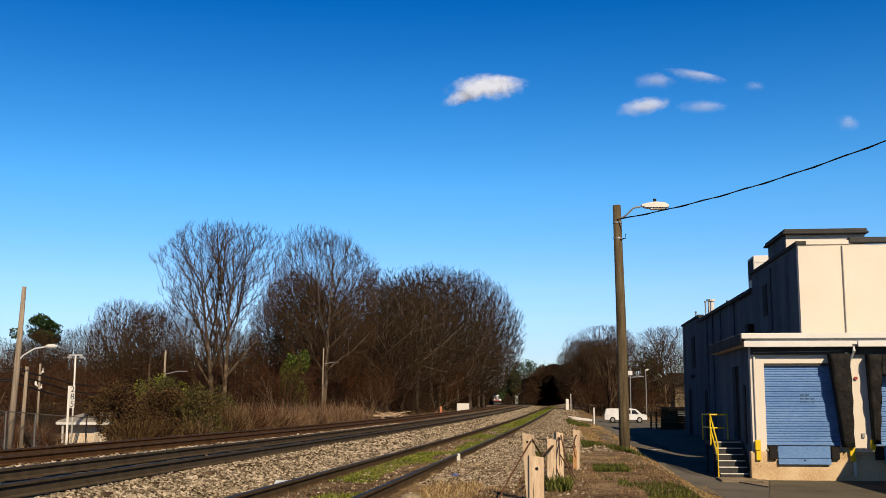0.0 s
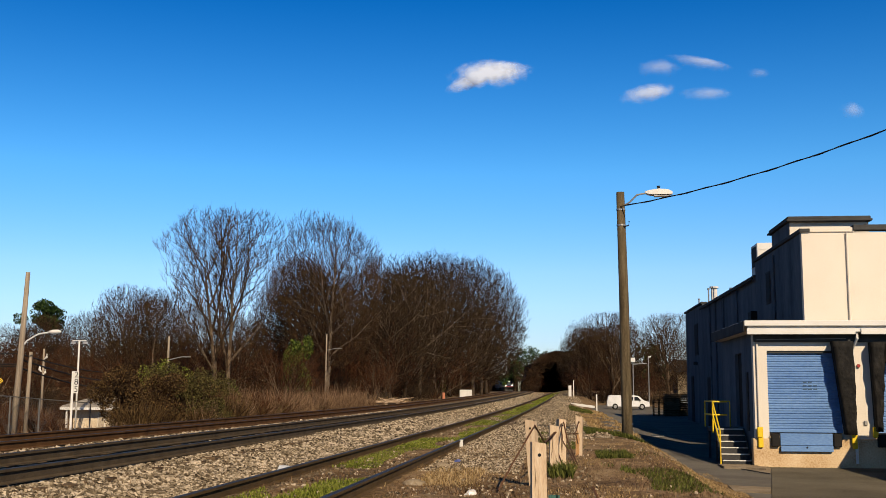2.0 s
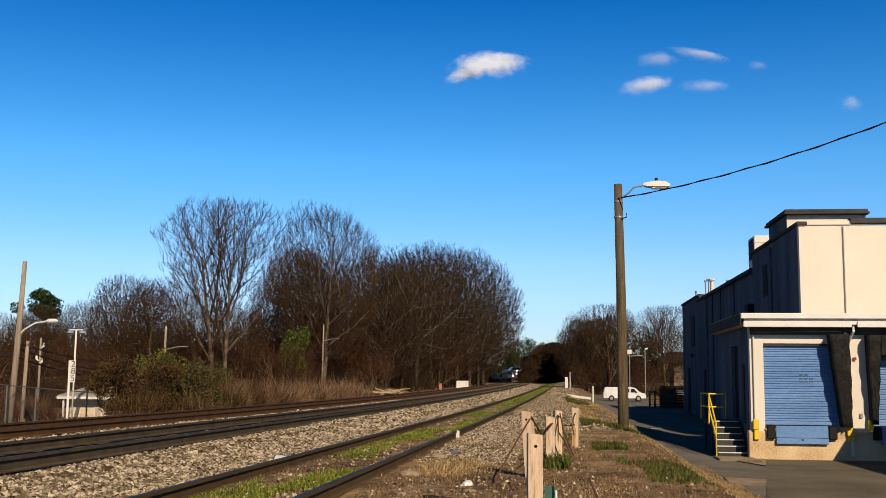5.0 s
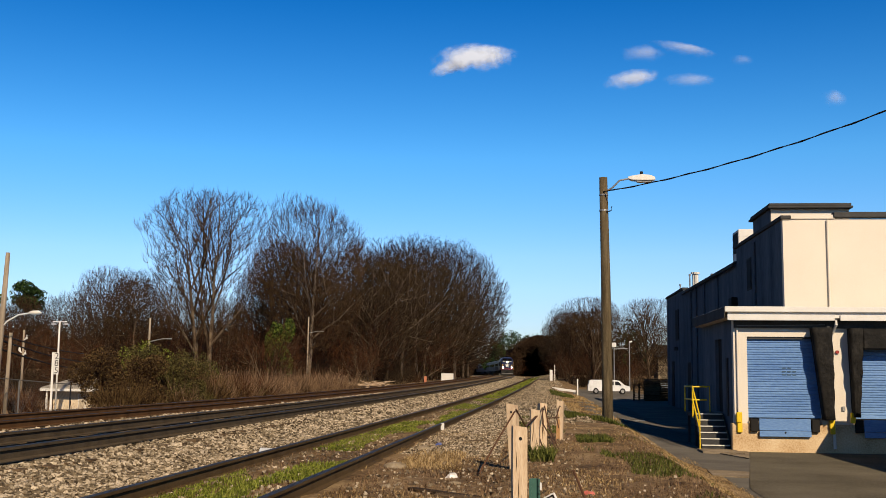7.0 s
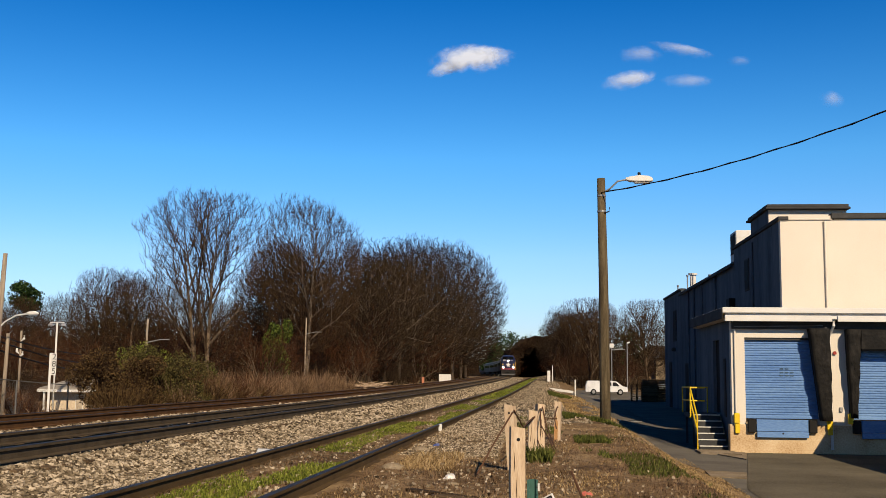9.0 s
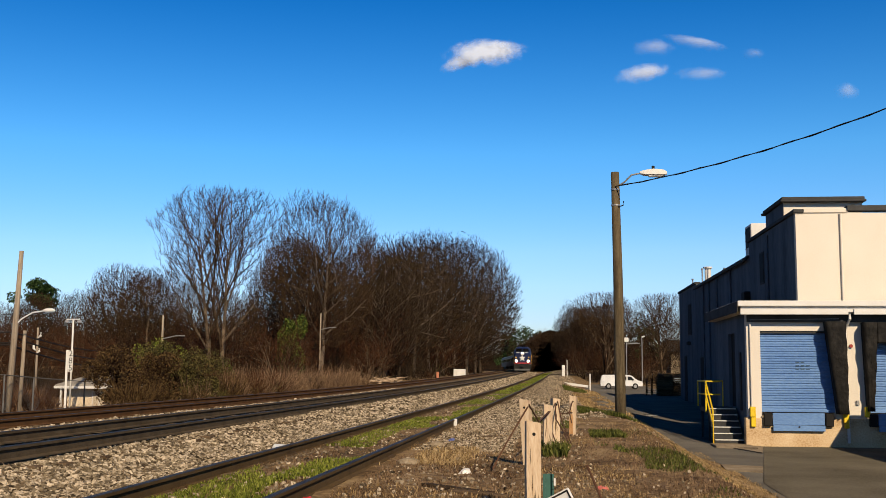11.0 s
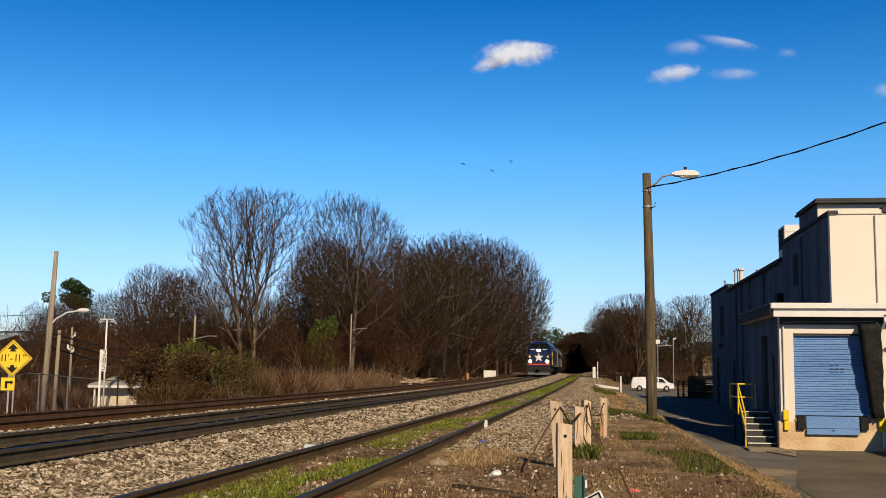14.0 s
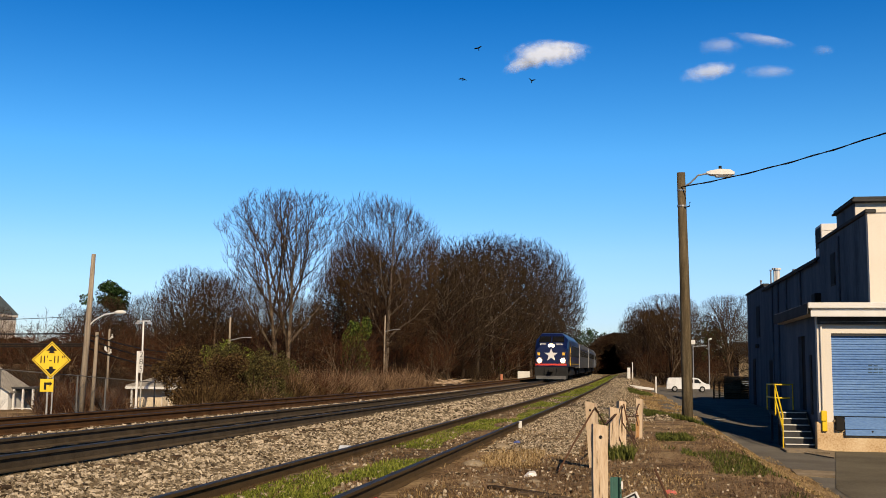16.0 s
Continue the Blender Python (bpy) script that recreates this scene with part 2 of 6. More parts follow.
def ground_z(x, y):
    """The height of the one sheet of ground."""
    x, y = np.asarray(x, float), np.asarray(y, float)
    up, b = rise(y), bend(y)
    # running lines on a shared bed, then down to the field on the far side
    left = x - b
    z = 0.04 + 0.18 * (1 - smooth01(-6.2, -4.9, left))
    z = z - 0.04 * (1 - smooth01(-10.2, -9.0, left)) - 0.5 * (1 - smooth01(-15.0, -12.6, left)) - 0.7 * (1 - smooth01(-26, -17, left)) * (1 - smooth01(60, 110, y))
    z = z + 1.6 * (1 - smooth01(-30, -15, left)) * smooth01(70, 130, y)
    z = z + up
    rl = road_left(y)
    edge = smooth01(rl - 2.6, rl + 0.1, x)
    z = z * (1 - edge) + road_z(y, x) * edge
    far = smooth01(140, 210, y) * smooth01(-1, 3, x)
    z = z * (1 - far) + (0.6 + up) * far
    return z


# ---- ground ----
def axis_steps(stops):
    out = []
    for a, b, d in stops:
        out += list(np.arange(a, b, d))
    return np.array(out + [stops[-1][1]])


def ground():
    xs = axis_steps([(-2400, -400, 200), (-400, -80, 40), (-80, -24, 4), (-24, 14, 0.4), (14, 60, 4), (60, 400, 40), (400, 2400, 200)])
    ys = axis_steps([(-2000, -200, 200), (-200, -20, 20), (-20, 4, 2), (4, 40, 0.5), (40, 120, 2), (120, 420, 6), (420, 900, 40), (900, 3600, 300)])
    gx, gy = np.meshgrid(xs, ys)
    gz = ground_z(gx, gy)
    rng = np.random.default_rng(3)
    near = (np.abs(gx + 4) < 20) & (gy < 60) & (gy > 0)
    rough = np.where(near & (gx < road_left(gy) - 0.5), rng.normal(0, 0.012, gx.shape), 0)
    gz = gz + rough
    n, k = gx.shape
    m = Mesh()
    m.v = list(zip(gx.ravel().tolist(), gy.ravel().tolist(), gz.ravel().tolist()))
    lx = gx - bend(gy)
    for i in range(n - 1):
        for j in range(k - 1):
            a = i * k + j
            m.f.append((a, a + 1, a + k + 1, a + k))
            bed = -14.2 < lx[i, j] < -5.0 or -5.2 < gx[i, j] - siding_x(gy[i, j]) + SIDING < (-4.1 if gy[i, j] < 40 else -1.2)
            m.mi.append(1 if (bed and -20 < gy[i, j] < 500) else 0)
    o = m.ob("ground", [MAT["ground"], MAT["ballast"]], smooth=True)
    tagged(o, "dry brown earth and grey railway ballast", "ground", kind="structure")


ground()


def strip(name, rows, mat, dz, label, cat):
    """A thin paved sheet: rows of (y, x0, x1)."""
    m = Mesh()
    for y, x0, x1 in rows:
        for x in np.linspace(x0, x1, 15):
            m.v.append((float(x), y, float(road_z(y, x)) + dz))
    for i in range(len(rows) - 1):
        for j in range(14):
            a = i * 15 + j
            m.f.append((a, a + 1, a + 16, a + 15))
            m.mi.append(0)
    return tagged(m.ob(name, mat), label, cat, kind="structure")


strip("road", [(y, float(road_left(y)) + 0.12 + 0.05 * math.sin(y * 1.7), 11.0 if y < 125 else 11.0 + (y - 125) * 0.05) for y in np.arange(-30, 150, 1.5).tolist()],
      MAT["asphalt"], 0.012, "worn grey asphalt lane beside the warehouse", "road")
strip("pavement", [(y, max(min(7.02, 6.95 + (y - 36.3) * .1943), float(road_left(y)) + .3), 40.0) for y in np.arange(-30, 37.1, 1.0).tolist()], MAT["apron"], 0.022, "stained concrete apron before the loading dock", "pavement")


# ---- railway ----
def rail_line(name, centre, zrail, side, mat, y0, y1, label):
    """One rail with foot, web and head, along the line."""
    ys = axis_steps([(y0, 60, 1.5), (60, y1, 6.0)])
    prof = [(-0.07, -0.17), (0.07, -0.17), (0.07, -0.158), (0.012, -0.14), (0.010, -0.05), (0.036, -0.036), (0.036, -0.006), (0.028, 0), (-0.028, 0), (-0.036, -0.006), (-0.036, -0.036), (-0.010, -0.05), (-0.012, -0.14), (-0.07, -0.158)]
    n = len(prof)
    m = Mesh()
    for y in ys.tolist():
        cx, cz = float(centre(y)) + side * 0.7535, zrail + float(rise(y))
        m.v += [(cx + px, y, cz + pz) for px, pz in prof]
    for i in range(len(ys) - 1):
        for k in range(n):
            a, b = i * n + k, i * n + (k + 1) % n
            m.f.append((a, b, b + n, a + n))
            m.mi.append(1 if k in (6, 7, 8) else 0)
    return m, mat, label


TRACKS = [("siding", siding_x, RAIL_Z["siding"], MAT["rail"], "weedy siding track with dull steel rails", 2.0, 330.0),
          ("main", lambda y: MAIN + bend(y), RAIL_Z["main"], MAT["mainrail"], "main running track with worn steel rails on ballast", -12.0, 460.0),
          ("far", lambda y: FAR + bend(y), RAIL_Z["far"], MAT["rust"], "second running track with rusty rails on ballast", -12.0, 460.0)]


def railway():
    rng = random.Random(5)
    for key, centre, z, mat, label, y0, y1 in TRACKS:
        t = thing("railway_track", label, "railway track", group="railway tracks", kind="structure")
        for side in (-1, 1):
            m, ma, _ = rail_line("rail", centre, z, side, mat, y0, y1, "")
            part("rail", m, [ma, MAT["railhead"]], t)
        m = Mesh().box((-1.3, -0.11, -0.14), (1.3, 0.11, 0.0), bevel=0.012)
        first = None
        y, k = y0, 0
        while y < 150:
            sink = rng.uniform(0.02, 0.045) if key != "siding" else rng.uniform(0.0, 0.05)
            mm = pose(float(centre(y)) + rng.uniform(-.05, .05), y, z - 0.172 + float(rise(y)) - sink, 0, 0, rng.uniform(-1.5, 1.5))
            if first is None:
                first = part("tie", m, MAT["tie"], t)
                o = first
            else:
                o = new("tie", first.data)
                o.parent = t
            o.matrix_basis = mm
            y += 0.56 if key != "siding" else 0.6
            k += 1


railway()


# ---- trees ----
class Tree:
    """Grows a bare tree: trunk and limbs as tubes, twigs as thin spikes."""

    def __init__(self, seed):
        self.r = random.Random(seed)
        self.h = 1.0
        self.wood, self.twig, self.nodes = Mesh(), Mesh(), []

    def spike(self, a, b, w):
        d = b - a
        u = d.cross(Vector((self.r.uniform(-1, 1), self.r.uniform(-1, 1), self.r.uniform(-1, 1))))
        if u.length < 1e-6:
            return
        u = u.normalized() * w
        v = d.cross(u).normalized() * w
        o = len(self.twig.v)
        self.twig.v += [(a + u)[:], (a - u * .5 + v * .87)[:], (a - u * .5 - v * .87)[:], b[:]]
        self.twig.f += [(o, o + 1, o + 3), (o + 1, o + 2, o + 3), (o + 2, o, o + 3)]
        self.twig.mi += [0, 0, 0]

    def grow(self, p, d, length, rad, level, cfg):
        r = self.r
        env = cfg.get("env")
        if env and level > 0:
            # growth stops at the crown's outline
            while length > .25 and not env((p + d * length) / self.h, r.uniform(.94, 1.05)):
                length *= .8
            if length <= .25:
                return
        top = cfg["levels"]
        if level > top:
            n = 2
            q = p
            for i in range(n):
                e = q + d * (length / n)
                self.spike(q, e, rad * (1 - .35 * i))
                q = e
                d = (d + Vector((r.uniform(-.3, .3), r.uniform(-.3, .3), r.uniform(-.1, .3)))).normalized()
            for i in range(cfg.get("end", 2)):
                k = (d + Vector((r.uniform(-.8, .8), r.uniform(-.8, .8), r.uniform(-.4, .7)))).normalized()
                s = p + (q - p) * r.uniform(.3, .9)
                self.spike(s, s + k * length * r.uniform(.4, .7), rad * .7)
            return
        seg = 5 if level == 0 else 3 if level == 1 else 2
        pts, rads, dirs = [p], [rad], [d]
        taper = cfg["taper"][min(level, len(cfg["taper"]) - 1)]
        for i in range(seg):
            wob = cfg["wobble"] * (0.4 if level == 0 else 1)
            d = (d + Vector((r.uniform(-wob, wob), r.uniform(-wob, wob), r.uniform(-wob, wob) * .6 + cfg["up"] * (level > 0)))).normalized()
            p = p + d * (length / seg)
            pts.append(p)
            dirs.append(d)
            rads.append(rad * (1 - (1 - taper) * (i + 1) / seg))
        if level > 0 or len(pts) > 3:
            for a, b in zip(pts, pts[1:]):
                self.nodes += [(a.lerp(b, f), rad) for f in (.25, .5, .75, 1.0)]
        self.wood.tube(pts, rads, 7 if level == 0 else 5 if level == 1 else 3, caps=False)
        n = cfg["kids"][min(level, len(cfg["kids"]) - 1)]
        start = cfg["clear"] if level == 0 else 0.25
        for i in range(n):
            f = start + (1 - start) * (i + r.uniform(.2, .9)) / n
            k = min(seg - 1, int(f * seg))
            base = pts[k].lerp(pts[k + 1], f * seg - k)
            ax = dirs[k]
            side = ax.cross(Vector((math.cos(i * 2.4 + level), math.sin(i * 2.4 + level), .2))).normalized()
            ang = radians(r.uniform(*cfg["angle"][min(level, len(cfg["angle"]) - 1)]))
            nd = (ax * math.cos(ang) + side * math.sin(ang)).normalized()
            shape = cfg["shape"](f) if level == 0 else 1 - .45 * f
            self.grow(base, nd, length * cfg["ratio"][min(level, len(cfg["ratio"]) - 1)] * shape * r.uniform(.8, 1.15),
                      max(cfg["thin"], rads[k] * r.uniform(*cfg.get("fork", (.45, .62)))), level + 1, cfg)
        if level > 0:
            self.grow(p, d, length * .45, max(cfg["thin"], rads[-1]), max(level + 1, top), cfg)


    def fill(self, n, cfg, width):
        """Fine twigs that fork from the limbs and fan outwards to the crown's outline."""
        r, h, env = self.r, self.h, cfg["env"]
        lo = cfg["clear"] * .8
        goals = []
        while len(goals) < n:
            p = Vector((r.uniform(-.42, .42), r.uniform(-.42, .42), lo + (1 - lo) * r.random()))
            k = 1 + .22 * noise.noise(p * 7 + Vector((n, 0, 0)))
            if env(p, k) and (len(goals) % 5 > 2 or not env(p, k * .82)):
                goals.append(p * h)
        root = Vector((0, 0, lo * h))
        goals.sort(key=lambda q: (q - root).length)
        m = len(self.nodes)
        nod = np.zeros((m + 2 * n, 3))
        nod[:m] = [q[:] for q, _ in self.nodes]
        for p in goals:
            out = (p - root).normalized() + Vector((0, 0, .3))
            out.normalize()
            vec = np.array(p[:]) - nod[:m]
            d = np.sqrt((vec ** 2).sum(1)) + 1e-6
            k = int((d * (1 + 2.2 * (1 - vec @ np.array(out[:]) / d))).argmin())
            if d[k] > .3 * h:
                continue
            q = Vector(nod[k])
            far = (p - root).length / h
            mid = q.lerp(p, .55) + Vector((r.uniform(-1, 1), r.uniform(-1, 1), r.uniform(-1, 1))) * d[k] * .06
            self.spike(q, p + (p - q) * .1, width * (1.25 - .6 * min(1, far)))
            tip = out + Vector((r.uniform(-.6, .6), r.uniform(-.6, .6), r.uniform(-.3, .5)))
            self.spike(mid, mid + tip.normalized() * h * r.uniform(.02, .045), width * .6)
            nod[m], nod[m + 1] = mid[:], p[:]
            m += 2


def bare_tree(seed, height, cfg, label, mat="twig", at=(0, 0, 0), rz=0.0, bark="bark"):
    t = Tree(seed)
    t.h = height
    stems = cfg.get("stems", 1)
    for i in range(stems):
        a = i * 2.2 + seed
        lean = cfg.get("lean", 0.0)
        d = Vector((math.cos(a) * lean, math.sin(a) * lean, 1)).normalized()
        t.grow(Vector((math.cos(a) * .25 * (stems > 1), math.sin(a) * .25 * (stems > 1), -0.3)), d, height * cfg["trunk"], height * cfg["girth"], 0, cfg)
    if cfg.get("fill"):
        t.fill(cfg["fill"], cfg, cfg["fine"])
    top = max(p[2] for p in t.twig.v)
    k = height / top
    for q in (t.wood, t.twig):
        q.v = [(p[0] * k, p[1] * k, p[2] * k) for p in q.v]
    e = thing("tree", label, "tree", at, rz)
    part("trunk", t.wood, MAT[bark], e, smooth=True)
    part("crown", t.twig, MAT[mat], e)
    return e


def round_crown(p, k, cz=.58, rx=.30, rz=.42):
    return (p.x * p.x + p.y * p.y) / rx ** 2 + ((p.z - cz) / rz) ** 2 < k * k


def vase_crown(p, k):
    w = (.07 + .30 * max(0, p.z) ** .9) * (1 if p.z < .8 else math.sqrt(max(0, 1 - ((p.z - .8) / .22) ** 2)))
    return math.hypot(p.x, p.y) < w * k and p.z < 1


OVAL = lambda f: 0.55 + 0.9 * math.sin(math.pi * min(1, max(0, f))) * 0.8
VASE = lambda f: 1.25 - 0.55 * f
CFG_VASE = dict(fill=2900, fine=.022, fork=(.55, .75), levels=2, kids=[12, 9, 5, 3], taper=[.25, .3, .35], wobble=.15, up=.12, clear=.2, angle=[(22, 45), (25, 50), (25, 55)], ratio=[.75, .52, .5, .5], shape=VASE, trunk=.74, girth=.0135, thin=.026, stems=2, lean=.10, end=1, env=vase_crown)
CFG_OVAL = dict(fill=7600, fine=.024, fork=(.5, .68), levels=2, kids=[20, 9, 5, 3], taper=[.15, .3, .35], wobble=.18, up=.07, clear=.2, angle=[(40, 68), (30, 55), (30, 60)], ratio=[.42, .52, .52, .5], shape=OVAL, trunk=.86, girth=.013, thin=.02, stems=1, lean=.02, end=1, env=round_crown)
CFG_BROAD = dict(fill=2600, fine=.034, fork=(.55, .72), levels=2, kids=[16, 8, 3], taper=[.15, .3, .35], wobble=.2, up=.06, clear=.14, angle=[(35, 72), (35, 60), (30, 60)], ratio=[.48, .55, .52, .5], shape=OVAL, trunk=.84, girth=.013, thin=.026, stems=1, lean=.04, end=1, env=lambda p, k: round_crown(p, k, .55, .35, .45))
CFG_BUSHY = dict(levels=1, kids=[9, 7, 5], taper=[.2, .3, .35], wobble=.3, up=.12, clear=.06, angle=[(25, 65), (30, 60)], ratio=[.55, .55, .5], shape=VASE, trunk=.75, girth=.013, thin=.02, stems=4, lean=.35, end=4)


def ground_at(x, y):
    return float(ground_z(x, y))


def leafy(m, rng, centre, size, n, leaf):
    """Scatters small leaf blades through an uneven mass."""
    cx, cy, cz = centre
    lobes = [(rng.gauss(0, .45), rng.gauss(0, .45), rng.uniform(-.7, .75), rng.uniform(.25, .5)) for _ in range(22)]
    for i in range(n):
        lx, ly, lz, lr = rng.choice(lobes)
        d = Vector((rng.gauss(0, 1), rng.gauss(0, 1), rng.gauss(0, 1))).normalized() * lr * rng.uniform(.6, 1.0)
        p = Vector((cx + (lx + d.x) * size[0], cy + (ly + d.y) * size[1], cz + (lz + d.z) * size[2]))
        u = Vector((rng.uniform(-1, 1), rng.uniform(-1, 1), rng.uniform(-1, 1))).normalized() * leaf
        v = u.cross(Vector((rng.uniform(-1, 1), rng.uniform(-1, 1), rng.uniform(-1, 1)))).normalized() * leaf * .6
        m.add([p - u, p + v, p + u, p - v], [(0, 1, 2, 3)])


def evergreen_tree(x, y, h, w, base, seed, label, mat="evergreen", n=2600, leaf=.22):
    rng = random.Random(seed)
    g = ground_at(x, y)
    e = thing("tree", label, "tree", (x, y, g))
    t = Mesh().tube([(0, 0, -.3), (.1, 0, h * .5), (0, .1, h * .95)], [h * .018, h * .012, h * .003], 7)
    for i in range(16):
        a, z = i * 2.4, base + (h * .92 - base) * i / 16
        t.tube([(0, 0, z), (math.cos(a) * w * .3, math.sin(a) * w * .3, z + .3), (math.cos(a) * w * .7, math.sin(a) * w * .7, z + .6)], [h * .006, h * .004, h * .001], 4)
    part("trunk", t, MAT["bark"], e)
    m = Mesh()
    leafy(m, rng, (0, 0, (h + base) / 2), (w, w, (h - base) / 2), n, leaf)
    part("crown", m, MAT[mat], e)
    return e


def shrub(seed, h, n, spread, mat, label, thick=1.0):
    """A dense fan of thin stems and side twigs."""
    t = Tree(seed)
    r = t.r
    for i in range(n):
        a, k = r.uniform(0, 6.283), r.random() ** .7
        p = Vector((math.cos(a), math.sin(a), 0)) * r.uniform(0, .5) * spread
        d = Vector((math.cos(a) * k * .9, math.sin(a) * k * .9, 1)).normalized()
        l = h * r.uniform(.45, 1.0) * (1 - .35 * k)
        q = p + d * l * .6
        t.spike(p, q, .014 * thick)
        d2 = (d + Vector((r.uniform(-.4, .4), r.uniform(-.4, .4), r.uniform(-.5, .2)))).normalized()
        t.spike(p.lerp(q, .8), q + d2 * l * .4, .010 * thick)
        for j in range(5):
            s = p.lerp(q, r.uniform(.25, 1))
            k2 = (d + Vector((r.uniform(-1, 1), r.uniform(-1, 1), r.uniform(-.3, .8)))).normalized()
            t.spike(s, s + k2 * l * r.uniform(.15, .4), .008 * thick)
    e = thing("shrub", label, "shrub", group="lineside shrubs")
    part("twig_mass", t.twig, MAT[mat], e)
    return e


def woods():
    rng = random.Random(11)
    a = bare_tree(1, 16.1, CFG_VASE, "tall bare tree with upswept branches beside the railway", at=(-25.2, 80, ground_at(-25.2, 80)))
    b = bare_tree(2, 18.6, CFG_OVAL, "tall bare tree with a rounded crown of fine twigs", bark="palebark", at=(-21.8, 101, ground_at(-21.8, 101)))
    c = bare_tree(3, 20.0, CFG_BROAD, "broad bare tree with dense brown twigs", "browntwig", bark="palebark", at=(-18.5, 150, ground_at(-18.5, 150)))
    d = bare_tree(4, 7.5, CFG_BUSHY, "low bare scrub tree with russet twigs", "redtwig", at=(-24, 92, ground_at(-24, 92)))
    f = bare_tree(6, 18.0, dict(CFG_OVAL, fill=2400, fine=.036, kids=[18, 8, 3]), "bare tree with a rounded crown in the wood", at=(-24, 138, ground_at(-24, 138)))
    e = bare_tree(5, 17.0, CFG_BROAD, "bare tree with dense brown twigs in the wood", "browntwig", bark="palebark", at=(-20, 125, ground_at(-20, 125)))
    s1 = shrub(31, 2.0, 105, 1.5, "dry", "dense dry brown shrub beside the railway")
    s2 = shrub(32, 2.3, 95, 1.6, "redtwig", "dense russet shrub with bare stems")
    # darker twig colour, for the deep shade low in the wood
    s3 = shrub(33, 4.5, 85, 2.6, "browntwig", "tall thicket of bare brown stems")
    s4 = shrub(34, 1.9, 380, 1.5, "brushleaf", "dense russet-brown bush beside the fence", 1.5)
    s5 = shrub(35, 1.7, 340, 1.4, "olive", "olive green bush among the dry brush", 1.5)
    for k, (x, y) in zip((s4, s5), ((-17.1, 43.2), (-16.6, 50))):
        k.matrix_world = pose(x, y, ground_at(x, y) - .1)
    kinds = {"4": s4, "5": s5, "f": f, "b": b, "c": c, "d": d, "e": e, "a": a, "1": s1, "2": s2, "3": s3}
    for k, (x, y) in zip((s1, s2, s3), ((-16, 47), (-17.5, 52), (-22, 88))):
        k.matrix_world = pose(x, y, ground_at(x, y) - .1)
    spots = []

    def edge(y):
        return -16.0 + float(bend(y)) * (y > 100)
    # wood along the far side of the line
    for y in range(104, 130, 8):
        for row in range(2):
            spots.append((rng.choice("ed"), edge(y) - 4.5 - row * 6.0 + rng.uniform(-1.2, 1.2), y + rng.uniform(-3, 3), rng.uniform(.66, .8)))
    # the tall edge of the wood, a rounded wall of crowns: kind, x, y, height
    full = {"c": 20.0, "e": 17.0, "f": 18.0}
    for k, x, y, h in (("c", -17.5, 124, 15.5), ("e", -17.0, 134, 18.8), ("c", -16.4, 146, 20.6), ("e", -15.6, 158, 22.0), ("c", -15.0, 171, 23.2), ("e", -14.2, 184, 24.2), ("c", -13.6, 197, 24.4), ("e", -13.6, 211, 23.8),
                       ("c", -14.8, 226, 21.6), ("e", -15.6, 244, 20.8), ("c", -17.0, 264, 20.0), ("e", -19.4, 290, 19.0), ("c", -22.5, 320, 18.0), ("c", -23.0, 138, 17.0), ("e", -22.5, 154, 19.0), ("c", -22.0, 172, 20.5), ("f", -19.5, 140, 16.5), ("f", -18.5, 164, 18.5)):
        spots.append((k, x, y, h / full[k]))
    y = 84
    while y < 340:
        for row in range(2):
            x = edge(y) - 2 - row * 3.4 + rng.uniform(-1.2, 1.2)
            spots.append((rng.choice("3332d"), x - (4 if y < 120 else 0), y + rng.uniform(-2, 2), rng.uniform(.8, 1.25)))
        y += 5.5 if y < 150 else 9
    # brush between the fence and the wood
    for x, y, k, s in ((-16.9, 45.2, "4", .8), (-15.9, 46.5, "4", .7), (-15.7, 49, "5", .75), (-17.6, 50, "5", 1.2), (-15.8, 51, "4", 1.05), (-17.2, 53, "5", 1.35), (-15.8, 54.5, "4", .95), (-17.0, 57, "4", 1.1), (-15.8, 59, "5", .9)):
        spots.append((k, x, y, s))
    for i in range(95):
        f = rng.random()
        y = 51 + 39 * f
        x = -15.2 - rng.random() ** 1.4 * (5 + 9 * f)
        spots.append((rng.choice("11112"), x, y, rng.uniform(.85, 1.4)))
    for i in range(26):
        spots.append((rng.choice("233d"), -46 + rng.uniform(0, 26), 66 + rng.uniform(0, 26), rng.uniform(.6, 1.0)))
    # scrub behind the chain-link fence
    for i in range(46):
        y = rng.uniform(45, 72)
        spots.append((rng.choice("1222"), -y * rng.uniform(.487, .565), y, rng.uniform(.7, 1.15)))
    for i in range(30):
        y = rng.uniform(72, 90)
        spots.append((rng.choice("2d23"), -y * rng.uniform(.45, .66), y, rng.uniform(.7, 1.0)))
    # trees behind the brush and beyond the houses
    for x, y, k, s in ((-38, 98, "e", .62), (-41.5, 101, "c", .56), (-35, 104, "f", .46), (-44.5, 99, "e", .50), (-31.5, 97, "d", 1.0), (-49, 104, "c", .42), (-37, 108, "f", .56), (-33, 112, "e", .46), (-29.5, 116, "c", .58), (-26.5, 120, "f", .72), (-30, 100, "e", .5), (-40, 93, "f", .5), (-46, 92, "c", .4), (-43, 112, "e", .62), (-45.8, 92.5, "f", .46), (-48.2, 95, "e", .44), (-40, 97, "f", .62), (-36.5, 95, "f", .55), (-38.5, 101, "c", .55), (-27, 112, "e", .84), (-27.5, 116, "f", .84), (-27, 109, "c", .7), (-25.4, 114, "e", .84), (-34, 118, "f", .45), (-26, 119, "c", .8)):
        spots.append((k, x, y, s))
    for i in range(16):
        spots.append((rng.choice("eef"), -112 + i * 5.2 + rng.uniform(-2, 2), 128 + rng.uniform(-6, 22), rng.uniform(.34, .5)))
